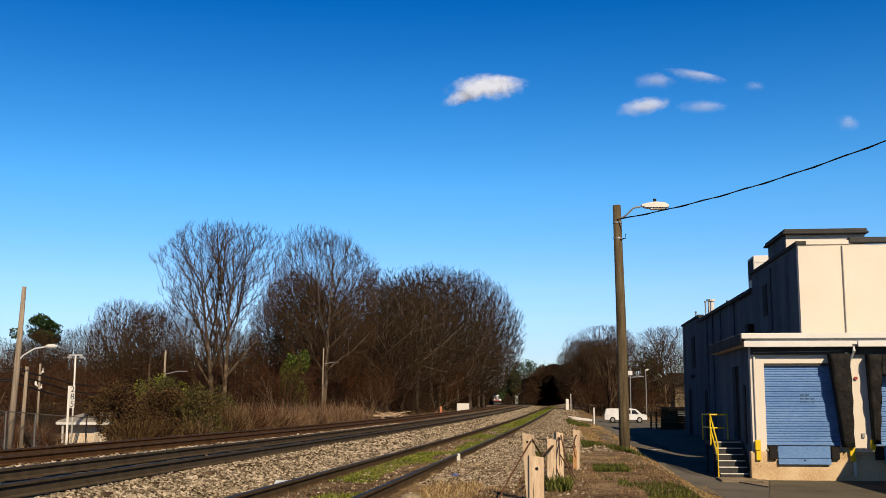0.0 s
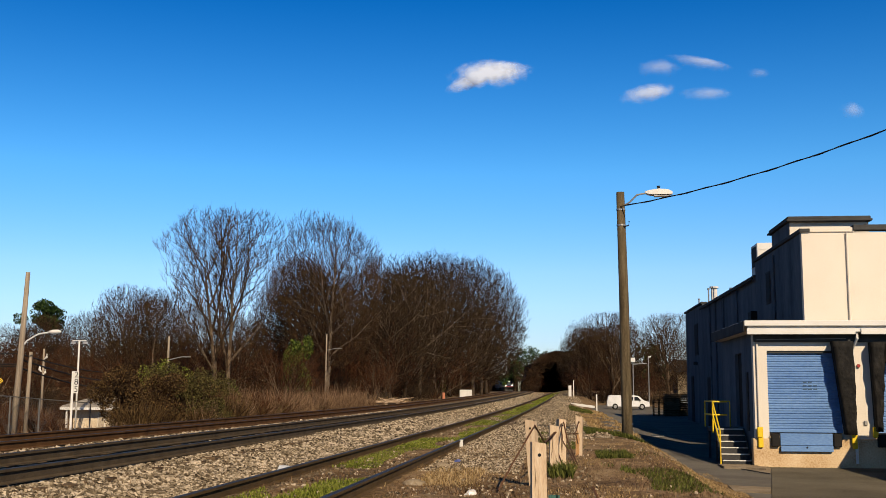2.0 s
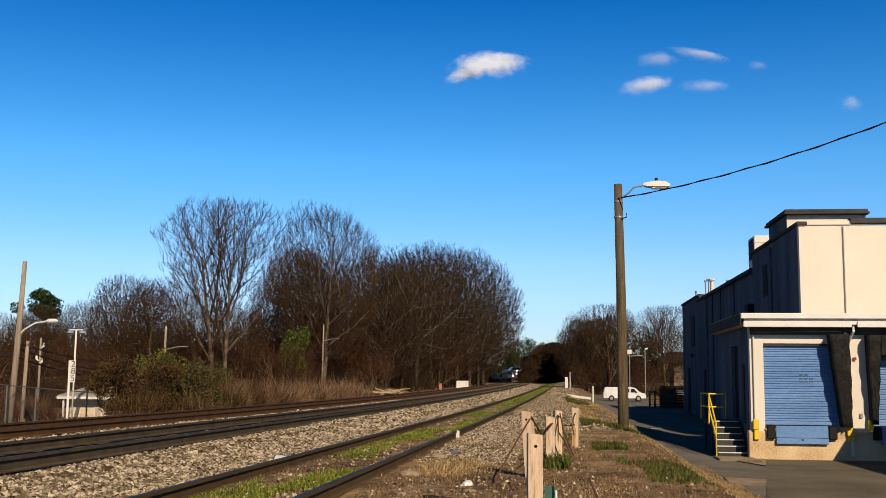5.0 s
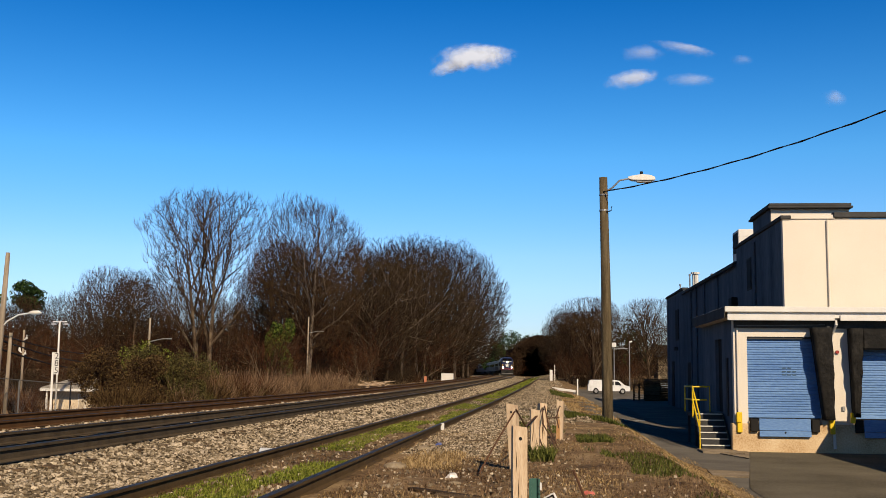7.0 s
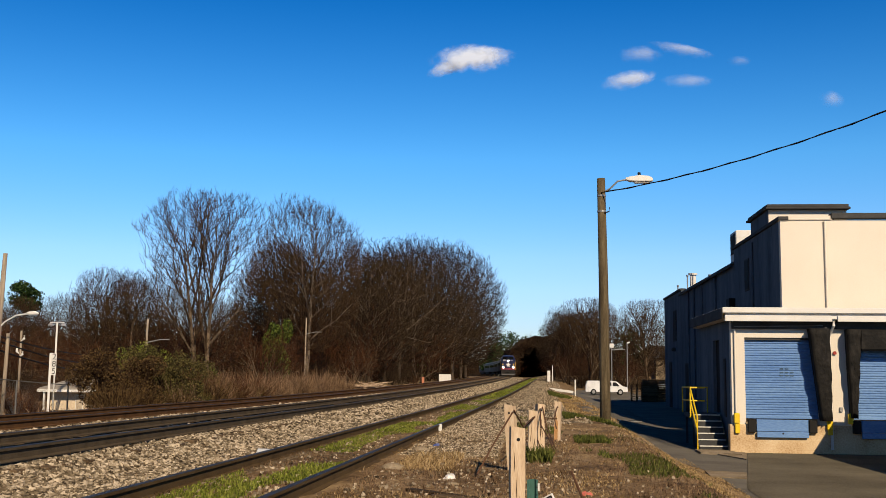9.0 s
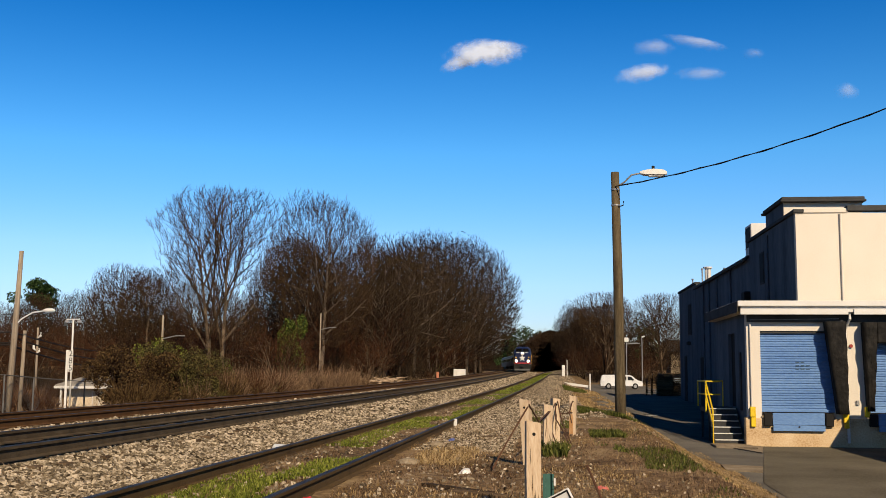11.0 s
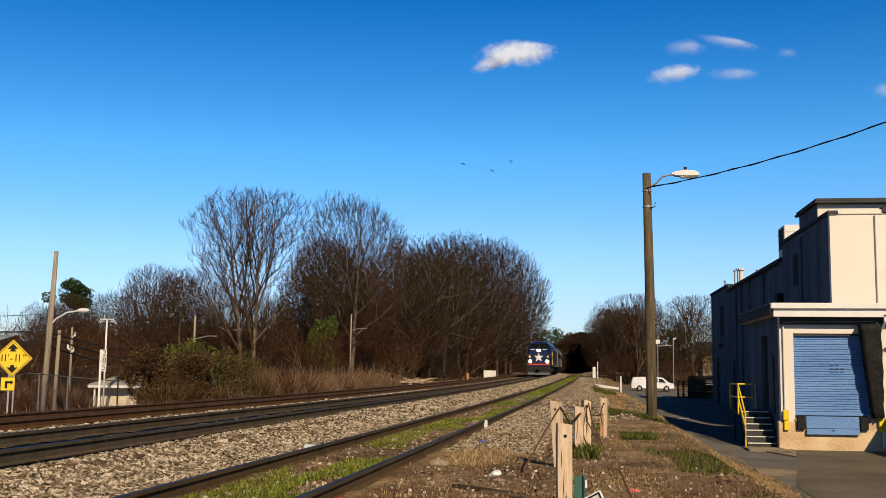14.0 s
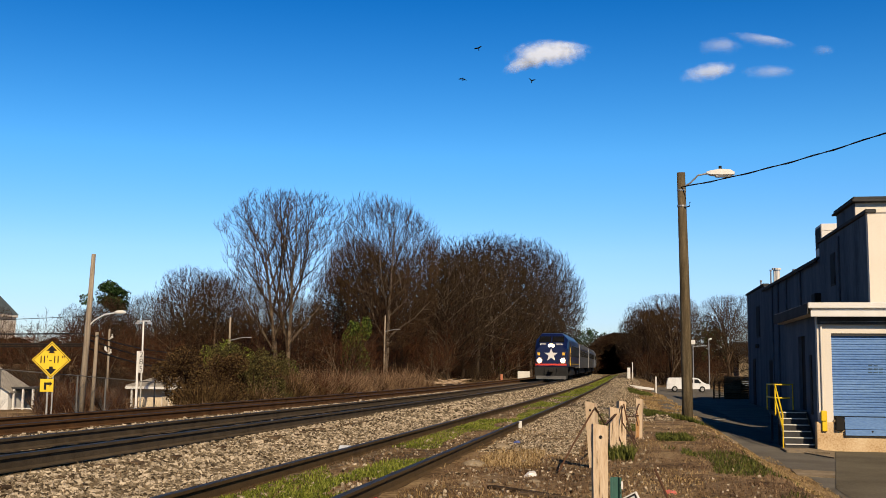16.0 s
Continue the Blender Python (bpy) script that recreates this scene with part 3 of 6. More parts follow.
    for i in range(24):
        spots.append((rng.choice("2dd3"), -66 + i * 2.1 + rng.uniform(-1, 1), 80 + rng.uniform(-6, 12), rng.uniform(.55, .9)))
    # across the lane: kind, x, y, height
    for k, x, yy, h in (("a", 7.4, 150, 13.0), ("a", 15.6, 150, 12.8), ("e", 2.9, 160, 8.6), ("a", 4.9, 155, 10.6), ("f", 11.2, 162, 11.0), ("e", 19.5, 158, 10.8), ("c", 13.2, 176, 11.6), ("f", 7.6, 178, 12.4), ("a", 9.6, 168, 12.0), ("c", 23.5, 170, 11.0), ("f", 17.4, 172, 11.6), ("e", 28, 168, 11.5), ("a", 21, 152, 10.5)):
        spots.append((k, x, yy, h / dict(full, a=16.1)[k]))
    for i in range(28):
        yy = 136 + rng.uniform(0, 40)
        spots.append((rng.choice("d33"), 3.2 + rng.uniform(0, 25), yy, rng.uniform(.6, 1.0)))
    for x, yy, k, s in ((7.5, 268, "c", .8), (10, 285, "e", .85), (6.5, 292, "f", .75), (5.6, 250, "e", .62), (-9.5, 322, "e", .6)):
        spots.append((k, x, yy, s))
    # either side of the shaded cutting at the end of the siding
    for i in range(26):
        yy = 205 + rng.uniform(0, 120)
        spots.append((rng.choice("3d3e"), 4.2 + (yy - 205) * .008 + rng.uniform(0, 9), yy, rng.uniform(.6, 1.0)))
    for i in range(18):
        spots.append((rng.choice("33d"), rng.choice((-8.6, 5.2)) + rng.uniform(-1.2, 2.5), 300 + rng.uniform(-2, 8), rng.uniform(.7, 1.0)))
    for k, x, yy, s in spots:
        copy_thing(kinds[k], Matrix.Translation((x, yy, ground_at(x, yy) - .1)) @ pose(0, 0, 0, 0, 0, rng.uniform(0, 360)) @ Matrix.Scale(s, 4))
    # green among the bare trees
    evergreen_tree(-21.35, 87, 6.1, 1.05, 1.3, 41, "green ivy-clad small tree among bare trunks", "ivy", 20000, .10)
    evergreen_tree(-47.1, 95, 9.2, 1.9, 6.2, 42, "dark green pine crown above bare trees", n=3600, leaf=.13)
    evergreen_tree(-8.5, 352, 14.5, 5.0, 3, 43, "dark green evergreen tree beyond the bend", n=4200, leaf=.3)
    evergreen_tree(-13.5, 356, 11, 4.0, 2, 44, "dark green evergreen tree beyond the bend", n=3400, leaf=.3)
    evergreen_tree(-18.0, 170, 4.0, 1.2, .3, 45, "green ivy-clad stump at the wood's edge", "ivy", 700, .16)
    evergreen_tree(-18.2, 58, 2.3, 1.6, .3, 46, "low green-tinged shrub among dry brush", "ivy", 500, .05)
    evergreen_tree(17, 190, 9, 3.0, 2, 47, "dark evergreen among bare trees", n=900, leaf=.3)


woods()


def leafy_shrub(x, y, w, h, mat, seed, label, n=1500, leaf=.05):
    rng = random.Random(seed)
    e = thing("shrub", label, "shrub", (x, y, ground_at(x, y) - .1), group="lineside shrubs")
    t = Mesh()
    for i in range(16):
        a = rng.uniform(0, 6.283)
        t.tube([(0, 0, 0), (math.cos(a) * w * .3, math.sin(a) * w * .3, h * .5), (math.cos(a) * w * .6, math.sin(a) * w * .6, h * .85)], [.03, .02, .006], 4)
    part("stem_clump", t, MAT["twig"], e)
    m = Mesh()
    leafy(m, rng, (0, 0, h * .5), (w, w, h * .55), n, leaf)
    part("foliage", m, MAT[mat], e)


for _x, _y, _w, _h, _m, _n in ((-18.4, 44.6, 1.15, 2.7, "brushleaf", 15000), (-17.2, 45.6, 1.15, 2.3, "brushleaf", 13000), (-16.4, 47.4, 1.2, 2.1, "olive", 12000), (-18.2, 48.2, 1.3, 2.8, "olive", 12000),
                               (-19.3, 52.5, 1.1, 3.3, "grass", 4500), (-17.9, 54, 1.5, 2.5, "olive", 9000), (-17.4, 50.5, 1.2, 2.2, "brushleaf", 9000)):
    leafy_shrub(_x, _y, _w, _h, _m, int(60 - _y), {"brushleaf": "dense russet-brown bush beside the fence", "olive": "dense dark olive bush beside the fence", "grass": "yellow-green bush among the dry brush"}[_m], _n, .045)


def distant_woods():
    """Uneven far ridges of bare wood that close the view."""
    rng = random.Random(8)
    for x0, x1, y, h, n in ((-260, -34, 150, 4.0, 160), (-60, -22, 122, 4.5, 110), (5, 150, 214, 5.5, 110), (-40, -14, 400, 8, 20)):
        m = Mesh()
        for i in range(n + 1):
            x = x0 + (x1 - x0) * i / n
            hh = h * (1 + .35 * noise.noise(Vector((x * .1, y, 0))) + rng.uniform(-.22, .22))
            g = ground_at(x, y) - .5
            yy = y + 4 * noise.noise(Vector((x * .05, 3, y)))
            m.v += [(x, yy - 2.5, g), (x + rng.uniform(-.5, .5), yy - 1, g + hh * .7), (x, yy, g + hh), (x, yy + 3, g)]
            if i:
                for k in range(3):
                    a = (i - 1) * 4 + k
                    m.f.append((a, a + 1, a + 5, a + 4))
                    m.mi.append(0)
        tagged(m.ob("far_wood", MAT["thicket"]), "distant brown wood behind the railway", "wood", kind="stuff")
        t = Tree(int(-x0) + 300)
        r = t.r
        for i in range(n * 48):
            k = r.random()
            x = x0 + (x1 - x0) * k
            g = ground_at(x, y)
            p = Vector((x, y - r.uniform(.5, 3.2), g + r.uniform(0, h * 1.05)))
            d = Vector((r.uniform(-.8, .8), r.uniform(-.6, .2), r.uniform(.3, 1.2))).normalized()
            t.spike(p, p + d * r.uniform(.8, 3.2), .025)
        tagged(t.twig.ob("far_twigs", MAT["twig" if x0 > 0 else "redtwig"]), "bare twigs of the distant wood", "wood", kind="stuff")


distant_woods()


def wood_depth():
    """A dark sheet behind the first trees that stands in for the wood's shaded depth."""
    rng = random.Random(9)
    m = Mesh()
    ys = [104 + i * 5 for i in range(50)]
    for i, y in enumerate(ys):
        x = -27.0 + float(bend(y)) * (y > 100)
        h = (6.0 if y < 130 else 10.5) * (1 + .3 * noise.noise(Vector((y * .09, 1, 0))) + rng.uniform(-.16, .16))
        g = ground_at(x, y) - .5
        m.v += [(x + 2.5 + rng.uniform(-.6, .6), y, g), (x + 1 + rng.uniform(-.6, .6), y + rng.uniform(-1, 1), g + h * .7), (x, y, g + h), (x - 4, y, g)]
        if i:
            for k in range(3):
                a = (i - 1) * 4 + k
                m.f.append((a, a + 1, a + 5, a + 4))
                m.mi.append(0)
    tagged(m.ob("wood_interior", MAT["thicket"]), "dark sheet standing in for the wood's shaded depth", "wood", kind="stuff")
    t = Tree(400)
    r = t.r
    for i in range(7000):
        y = 104 + r.random() * 240
        x = -27.0 + float(bend(y)) * (y > 100) + r.uniform(0, 3.4)
        h = 6.5 if y < 130 else 12
        p = Vector((x, y, ground_at(x, y) + r.uniform(0, h * .85)))
        d = Vector((r.uniform(-.5, .8), r.uniform(-.8, .5), r.uniform(.3, 1.3))).normalized()
        t.spike(p, p + d * r.uniform(1, 3.5), .03)
    tagged(t.twig.ob("wood_twigs", MAT["redtwig"]), "russet twigs inside the wood", "wood", kind="stuff")


wood_depth()


def cutting():
    """The wooded cutting into which the siding runs: overhanging growth on both sides, closed at its end."""
    m = Mesh()
    n, k = 16, 12
    rng = random.Random(77)
    ys = [300 + i * 8 for i in range(k + 1)]
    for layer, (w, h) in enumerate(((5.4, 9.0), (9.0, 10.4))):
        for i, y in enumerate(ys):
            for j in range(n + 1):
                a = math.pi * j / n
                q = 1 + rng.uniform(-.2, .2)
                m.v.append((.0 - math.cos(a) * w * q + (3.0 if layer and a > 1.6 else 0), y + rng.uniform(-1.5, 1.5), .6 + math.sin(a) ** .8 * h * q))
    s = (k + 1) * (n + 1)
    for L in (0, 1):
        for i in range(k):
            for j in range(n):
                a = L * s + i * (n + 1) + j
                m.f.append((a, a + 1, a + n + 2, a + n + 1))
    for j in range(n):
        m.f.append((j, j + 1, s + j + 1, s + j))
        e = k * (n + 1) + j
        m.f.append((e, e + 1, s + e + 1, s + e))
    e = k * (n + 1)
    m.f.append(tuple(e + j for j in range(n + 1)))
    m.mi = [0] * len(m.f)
    # closed dark shell; its shape and colour keep the opening black
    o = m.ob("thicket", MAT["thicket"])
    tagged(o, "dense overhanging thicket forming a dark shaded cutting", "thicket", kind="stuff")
    t = Tree(91)
    r = t.r
    for i in range(11000):
        a = math.pi * r.random()
        y = 299 + r.random() ** 2 * 50
        f = r.uniform(0, 1)
        w, h = 5.4 + 3.4 * f, 9.0 + 1.6 * f
        p = Vector((-math.cos(a) * w + (3.0 * f if a > 1.6 else 0), y, .6 + math.sin(a) ** .8 * h))
        d = Vector((r.uniform(-1, 1), r.uniform(-1, .2), r.uniform(-.2, 1.2))).normalized()
        t.spike(p, p + d * r.uniform(.8, 3.4), .04)
    o = t.twig.ob("overhanging_twigs", MAT["twig"])
    tagged(o, "bare brown twigs over the shaded cutting", "twigs", kind="stuff")


cutting()


# ---- warehouse ----
def paint(name, c, rough=0.5, **k):
    return material(name, [tuple(v * 0.48 for v in c), tuple(v * 0.67 for v in c), tuple(v * 0.77 for v in c)], rough, k.pop("scale", 1.5), k.pop("fine", 25), k.pop("bump", 0.1), spec=k.pop("spec", 0.3), **k)


BLUE = material("blue_door_paint", [(0.055, 0.12, 0.28), (0.10, 0.185, 0.36), (0.15, 0.255, 0.44)], 0.45, 0.5, 9, 0.1, stretch=(1, 1, 3), spread=0.5)
YELLOW = paint("yellow_paint", (0.80, 0.55, 0.01))
BLACK = paint("black_rubber", (0.018, 0.017, 0.016), 0.75, bump=0.3, spec=0.1)
FABRIC = material("black_dock_fabric", [(0.003, 0.003, 0.003), (0.008, 0.0075, 0.007), (0.02, 0.018, 0.016)], 0.8, 2.0, 9, 0.8, dist=0.05, spec=0.15)
# streaked grey, darkened so that the walls' shade is part of the colour
SIDE = material("shaded_grey_paint", [(0.03, 0.038, 0.048), (0.068, 0.084, 0.104), (0.108, 0.126, 0.148)], 0.9, 0.9, 12, 0.2, stretch=(1, 1, 0.15), spread=0.4, dist=0.01)
FADED = paint("faded_marking", (0.035, 0.085, 0.15))
STEEL = material("grey_steel", grey(0.16, 0.30), 0.5, 2, 20, 0.1, metal=0.6)
DARKGLASS = glass_like("dark_glass", (0.012, 0.014, 0.017))


def warehouse():
    w = thing("warehouse", "white stucco warehouse with dark roof edges and a stained side wall darkened for shade", "building")
    ST, RO, WP = MAT["stucco"], MAT["roofing"], MAT["whitepaint"]
    X, FL = 9.91, -1.3
    part("front_wall", Mesh().box((X - .003, 43.997, FL), (46, 44.3, 7.72)), ST, w, "cream painted front wall")
    bays = [(44.3, 54.2, 7.72), (54.2, 73.8, 7.0), (73.8, 83.4, 7.25)]
    for i, (a, b, h) in enumerate(bays):
        # darker than the front stucco: this side's shade is painted in
        part("side_wall", Mesh().box((X + .003 * i, a, FL), (X + .3, b, h)), SIDE, w, "streaked side wall with its shade put into the colour")
        part("roof", Mesh().box((X + .3, a, h - .6), (46, b, h - .3)), RO, w)
        m = Mesh().box((X - .10, a - (.40 if i == 0 else 0), h), (X + .32, b + .05, h + (.15 if i != 1 else .10)), .02)
        part("parapet_edge", m, RO, w, "dark metal roof edge")
    part("parapet_edge", Mesh().box((X + 2.0, 43.86, 7.78), (46, 44.32, 8.0), .02), RO, w, "dark metal roof edge")
    part("parapet_cap", Mesh().box((X - .06, 43.93, 7.72), (X + 2.05, 44.29, 7.9), .02), ST, w)
    part("end_wall", Mesh().box((X + .3, 54.2, 6.4), (46, 54.45, 7.72)), ST, w)
    part("end_wall", Mesh().box((X + .3, 73.6, 6.4), (46, 73.85, 7.25)), ST, w)
    part("end_wall", Mesh().box((X + .3, 83.15, FL), (46, 83.4, 7.25)), ST, w)
    # downpipe with shoe on the front
    m = Mesh().tube([(11.66, 43.93, 7.66), (11.66, 43.93, 4.2), (11.66, 43.85, 4.08)], .05, 8)
    part("downpipe", m, MAT["stucco"], w)
    part("corner_trim", Mesh().box((11.60, 43.96, 3.6), (11.64, 44.0, 7.66)), MAT["stucco"], w)
    # windows, doors and downpipes of the side wall
    for y0, y1, z0, z1, n in ((50.5, 51.5, 5.4, 6.9, "window"), (76.4, 78.1, 3.9, 6.1, "window"), (70.3, 72.1, -.9, 2.3, "door"), (79.2, 80.5, -.9, 2.5, "door")):
        f = part(n, Mesh().box((X - .03, y0, z0), (X + .1, y1, z1), .01), MAT["roofing"], w, "dark narrow %s" % n)
        part("pane" if n == "window" else "leaf", Mesh().box((X - .045, y0 + .08, z0 + .08), (X - .02, y1 - .08, z1 - .08)), BLACK, f)
    for y, z in ((49.5, 7.5), (59.6, 6.9), (64.4, 6.9), (67.6, 6.9), (70.0, 6.9)):
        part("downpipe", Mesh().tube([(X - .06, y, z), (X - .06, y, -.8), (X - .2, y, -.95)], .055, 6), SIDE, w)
    part("gutter", Mesh().box((X - .22, 54.3, 6.84), (X - .1, 73.7, 6.98), .03), RO, w)
    part("vent", Mesh().box((X - .3, 54.1, 4.8), (X + .05, 55.0, 5.3), .03), BLACK, w)
    part("vent_pipe", Mesh().tube([(X - .18, 54.5, 5.3), (X - .18, 54.5, 3.6)], .1, 8), BLACK, w)
    part("wall_lamp", Mesh().box((X - .25, 77.0, 3.2), (X, 77.5, 3.45), .04), RO, w)
    # set-back storey above the roof
    part("penthouse", Mesh().box((9.95, 46.3, 7.4), (13.2, 50.0, 8.50), .01), ST, w)
    # thin sheet over the stucco; its dark colour stands in for shade
    part("penthouse_side", Mesh().box((9.93, 46.31, 7.4), (9.946, 50.0, 8.50)), SIDE, w, "side wall coloured for shade")
    m = Mesh().box((9.78, 46.0, 8.50), (13.3, 50.3, 8.60), .02).box((9.84, 46.08, 8.60), (13.25, 50.2, 8.72), .02)
    part("penthouse_roof", m, RO, w, "dark layered flat roof edge")
    for i, (x, y, z, r) in enumerate(((10.91, 77.8, 8.6, .05), (10.91, 75.6, 8.5, .14), (10.91, 74.6, 8.4, .14), (10.91, 83.0, 8.3, .05), (10.6, 58, 7.75, .08), (10.6, 66, 7.5, .06))):
        m = Mesh().tube([(x, y, 6.7), (x, y, z)], r, 8).tube([(x, y, z - .02), (x, y, z + .1)], r * 1.7, 8)
        part("roof_vent", m, MAT["whitepaint"] if r > .1 else STEEL, w)
    return w


warehouse()


def rooftop_unit():
    a = thing("rooftop_unit", "pale rooftop air unit with a dark grille end", "air conditioner", (10.1, 54.6, 7.12))
    part("casing", Mesh().box((0, 0, 0), (.9, 1.6, 1.65), .03), MAT["whitepaint"], a)
    part("grille", Mesh().box((-.03, .15, .5), (.0, 1.4, 1.5)), MAT["roofing"], a)
    for z in (.5, .9, 1.3):
        part("flange", Mesh().box((-.02, -.02, z), (.92, 1.62, z + .03)), MAT["whitepaint"], a)


rooftop_unit()


def roller_door(x0, x1, z0, z1, y, parent):
    prof = []
    n = int((z1 - z0) / 0.082)
    for i in range(n):
        z = z0 + (z1 - z0) * i / n
        h = (z1 - z0) / n
        prof += [(y, z), (y - .026, z + h * .25), (y - .026, z + h * .72)]
    prof += [(y, z1)]
    m = Mesh()
    for x in (x0, x1):
        m.v += [(x, a, b) for a, b in prof]
    k = len(prof)
    m.f = [(i, i + 1, i + 1 + k, i + k) for i in range(k - 1)]
    m.mi = [0] * (k - 1)
    d = part("roller_door", m, BLUE, parent, "blue ribbed steel roller door")
    part("bottom_bar", Mesh().box((x0, y - .06, z0 - .04), (x1, y + .02, z0 + .05), .01), BLUE, d)
    return d


def loading_dock():
    d = thing("loading_dock", "white loading dock annex with flat canopy and blue roller doors", "building")
    ST, WP, CO = MAT["stucco"], MAT["whitepaint"], MAT["concrete"]
    Y0 = 37.0
    for x0, x1 in ((6.6, 7.05), (9.45, 10.45), (12.9, 13.9)):
        part("pier", Mesh().box((x0, Y0, -.2), (x1, Y0 + .3, 3.3)), ST, d)
    for x0, x1 in ((7.05, 9.45), (10.45, 12.9)):
        part("header", Mesh().box((x0, Y0 + .002, 2.70), (x1, Y0 + .3, 3.3)), ST, d)
    part("front_wall", Mesh().box((13.9, Y0, -.2), (40, Y0 + .3, 3.3)), ST, d)
    # the annex walls turned from the sun carry their shade as darker paint
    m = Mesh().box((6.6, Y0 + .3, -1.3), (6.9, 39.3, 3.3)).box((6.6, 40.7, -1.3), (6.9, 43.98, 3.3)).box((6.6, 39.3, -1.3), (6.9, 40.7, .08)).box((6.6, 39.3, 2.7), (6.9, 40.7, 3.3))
    part("side_wall", m, SIDE, d, "side wall with a doorway, coloured dark for shade")
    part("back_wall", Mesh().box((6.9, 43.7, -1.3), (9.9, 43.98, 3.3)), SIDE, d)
    part("doorway_leaf", Mesh().box((6.72, 39.3, .08), (6.78, 40.7, 2.7)), BLACK, d, "dark doorway")
    part("side_panel", Mesh().box((6.55, 38.0, .0), (6.6, 38.25, 2.0), .01), MAT["roofing"], d)
    part("dock_base", Mesh().box((6.5, Y0 - .06, -1.35), (40, Y0 + .28, -.2), .02), MAT["dockbase"], d, "tan stained concrete dock base")
    part("floor", Mesh().box((6.9, Y0 + .3, -.2), (40, 43.7, -.02)), CO, d)
    part("roof", Mesh().box((6.35, Y0 - .50, 3.30), (40, 43.98, 3.58), .015), WP, d)
    part("cornice", Mesh().box((6.24, Y0 - .62, 3.49), (40, 43.95, 3.68), .02), WP, d, "white painted cornice")
    # dark strip added over the white cornice end to imitate its shade
    part("eave_return", Mesh().box((6.215, Y0 - .6, 3.3), (6.236, 43.95, 3.66), .004), MAT["roofing"], d, "dark strip laid over the canopy's shaded side edge")
    part("fascia", Mesh().box((6.33, Y0 - .55, 3.22), (9.82, Y0 - .48, 3.42), .01), WP, d)
    part("fascia", Mesh().box((10.0, Y0 - .55, 3.22), (40, Y0 - .48, 3.42), .01), WP, d)
    part("downpipe", Mesh().tube([(9.9, Y0 - .4, 3.5), (9.9, Y0 - .4, 3.1), (9.82, Y0 - .08, 2.75), (9.82, Y0 - .08, -1.0)], .05, 8), WP, d)
    part("downpipe", Mesh().tube([(6.72, Y0 - .06, 3.25), (6.72, Y0 - .06, 0.1)], .035, 8), ST, d)
    # added dark strip: the canopy's shadow band is painted, not cast
    part("soffit_beam", Mesh().box((6.62, Y0 - .14, 2.99), (40, Y0 - .004, 3.26), .01), MAT["roofing"], d, "dark strip standing in for the shadow under the canopy")
    part("conduit", Mesh().tube([(6.7, Y0 - .17, 3.06), (9.6, Y0 - .17, 3.10)], .014, 6), STEEL, d)
    part("bell", Mesh().tube([(10.0, Y0 - .07, 2.2), (10.0, Y0, 2.2)], .06, 10), paint("red_enamel", (.35, .03, .02)), d, "small red alarm bell")
    part("switch_box", Mesh().box((10.1, Y0 - .06, .25), (10.2, Y0, .40), .01), STEEL, d)
    for x0, x1 in ((7.05, 9.45), (10.45, 12.9)):
        roller_door(x0, x1, .03, 2.66, Y0 + .17, d)
        part("door_frame", Mesh().box((x0, Y0 + .05, 2.62), (x1, Y0 + .12, 2.72)), MAT["roofing"], d)
        p = part("dock_leveller", Mesh().box((x0 + .32, Y0 - .14, -.42), (x0 + 2.0, Y0 - .07, -.03), .01), BLUE, d, "blue steel leveller plate")
        part("lip", Mesh().box((x0 + .32, Y0 - .19, -.62), (x0 + 2.0, Y0 - .12, -.43), .01), BLUE, p)
        part("bolt", Mesh().tube([(x0 + 1.16, Y0 - .205, -.48), (x0 + 1.16, Y0 - .18, -.48)], .03, 8), BLACK, p)
        for bx in (x0 + .03, x0 + 2.02):
            part("bumper", Mesh().box((bx, Y0 - .2, -.46), (bx + .26, Y0 - .06, -.04), .02), BLACK, d, "black rubber dock bumper")
    for x, z0, z1 in ((6.66, -.5, .17), (9.68, -.52, 0.0), (10.36, -.15, .2)):
        part("guard", Mesh().box((x, Y0 - .16, z0), (x + .16, Y0 - .05, z1), .02).box((x - .03, Y0 - .2, z1 - .34), (x + .13, Y0 - .1, z1), .02), YELLOW, d, "yellow steel corner guard")
    # marks on the first door: plain bars
    for i in range(3):
        for j in range(3):
            if (i, j) != (0, 2):
                part("mark", Mesh().box((8.22 + j * .17, Y0 + .135, 1.63 - i * .11), (8.22 + j * .17 + .12, Y0 + .142, 1.67 - i * .11)), FADED, d)

    def seal(xt0, xt1, xb0, xb1, z0, z1):
        """A padded side curtain, wider at its top, with folds."""
        m = Mesh()
        n, k = 14, 6
        for i in range(n + 1):
            f = i / n
            z = z1 + (z0 - z1) * f
            a, b = xt0 + (xb0 - xt0) * f, xt1 + (xb1 - xt1) * f
            for j in range(k + 1):
                x = a + (b - a) * j / k
                dep = .50 - .16 * f + .05 * math.sin(i * 1.9 + j * 2.2) + .04 * math.sin(j * 3.0 + i * .4)
                m.v.append((x, Y0 - dep, z))
            for j in (0, 1):
                m.v.append((b if j == 0 else a, Y0 + .0, z))
        w = k + 3
        for i in range(n):
            for j in range(w):
                p, q = i * w + j, i * w + (j + 1) % w
                m.f.append((p, q, q + w, p + w))
                m.mi.append(0)
        m.f += [tuple(range(w)), tuple(reversed(range(n * w, n * w + w)))]
        m.mi += [0, 0]
        part("dock_seal", m, FABRIC, d, "black quilted fabric dock seal", smooth=True)

    seal(9.12, 9.74, 9.45, 9.80, -.05, 3.0)
    seal(10.34, 10.74, 10.42, 10.62, .05, 2.98)
    seal(12.62, 13.0, 12.72, 12.95, .05, 2.98)
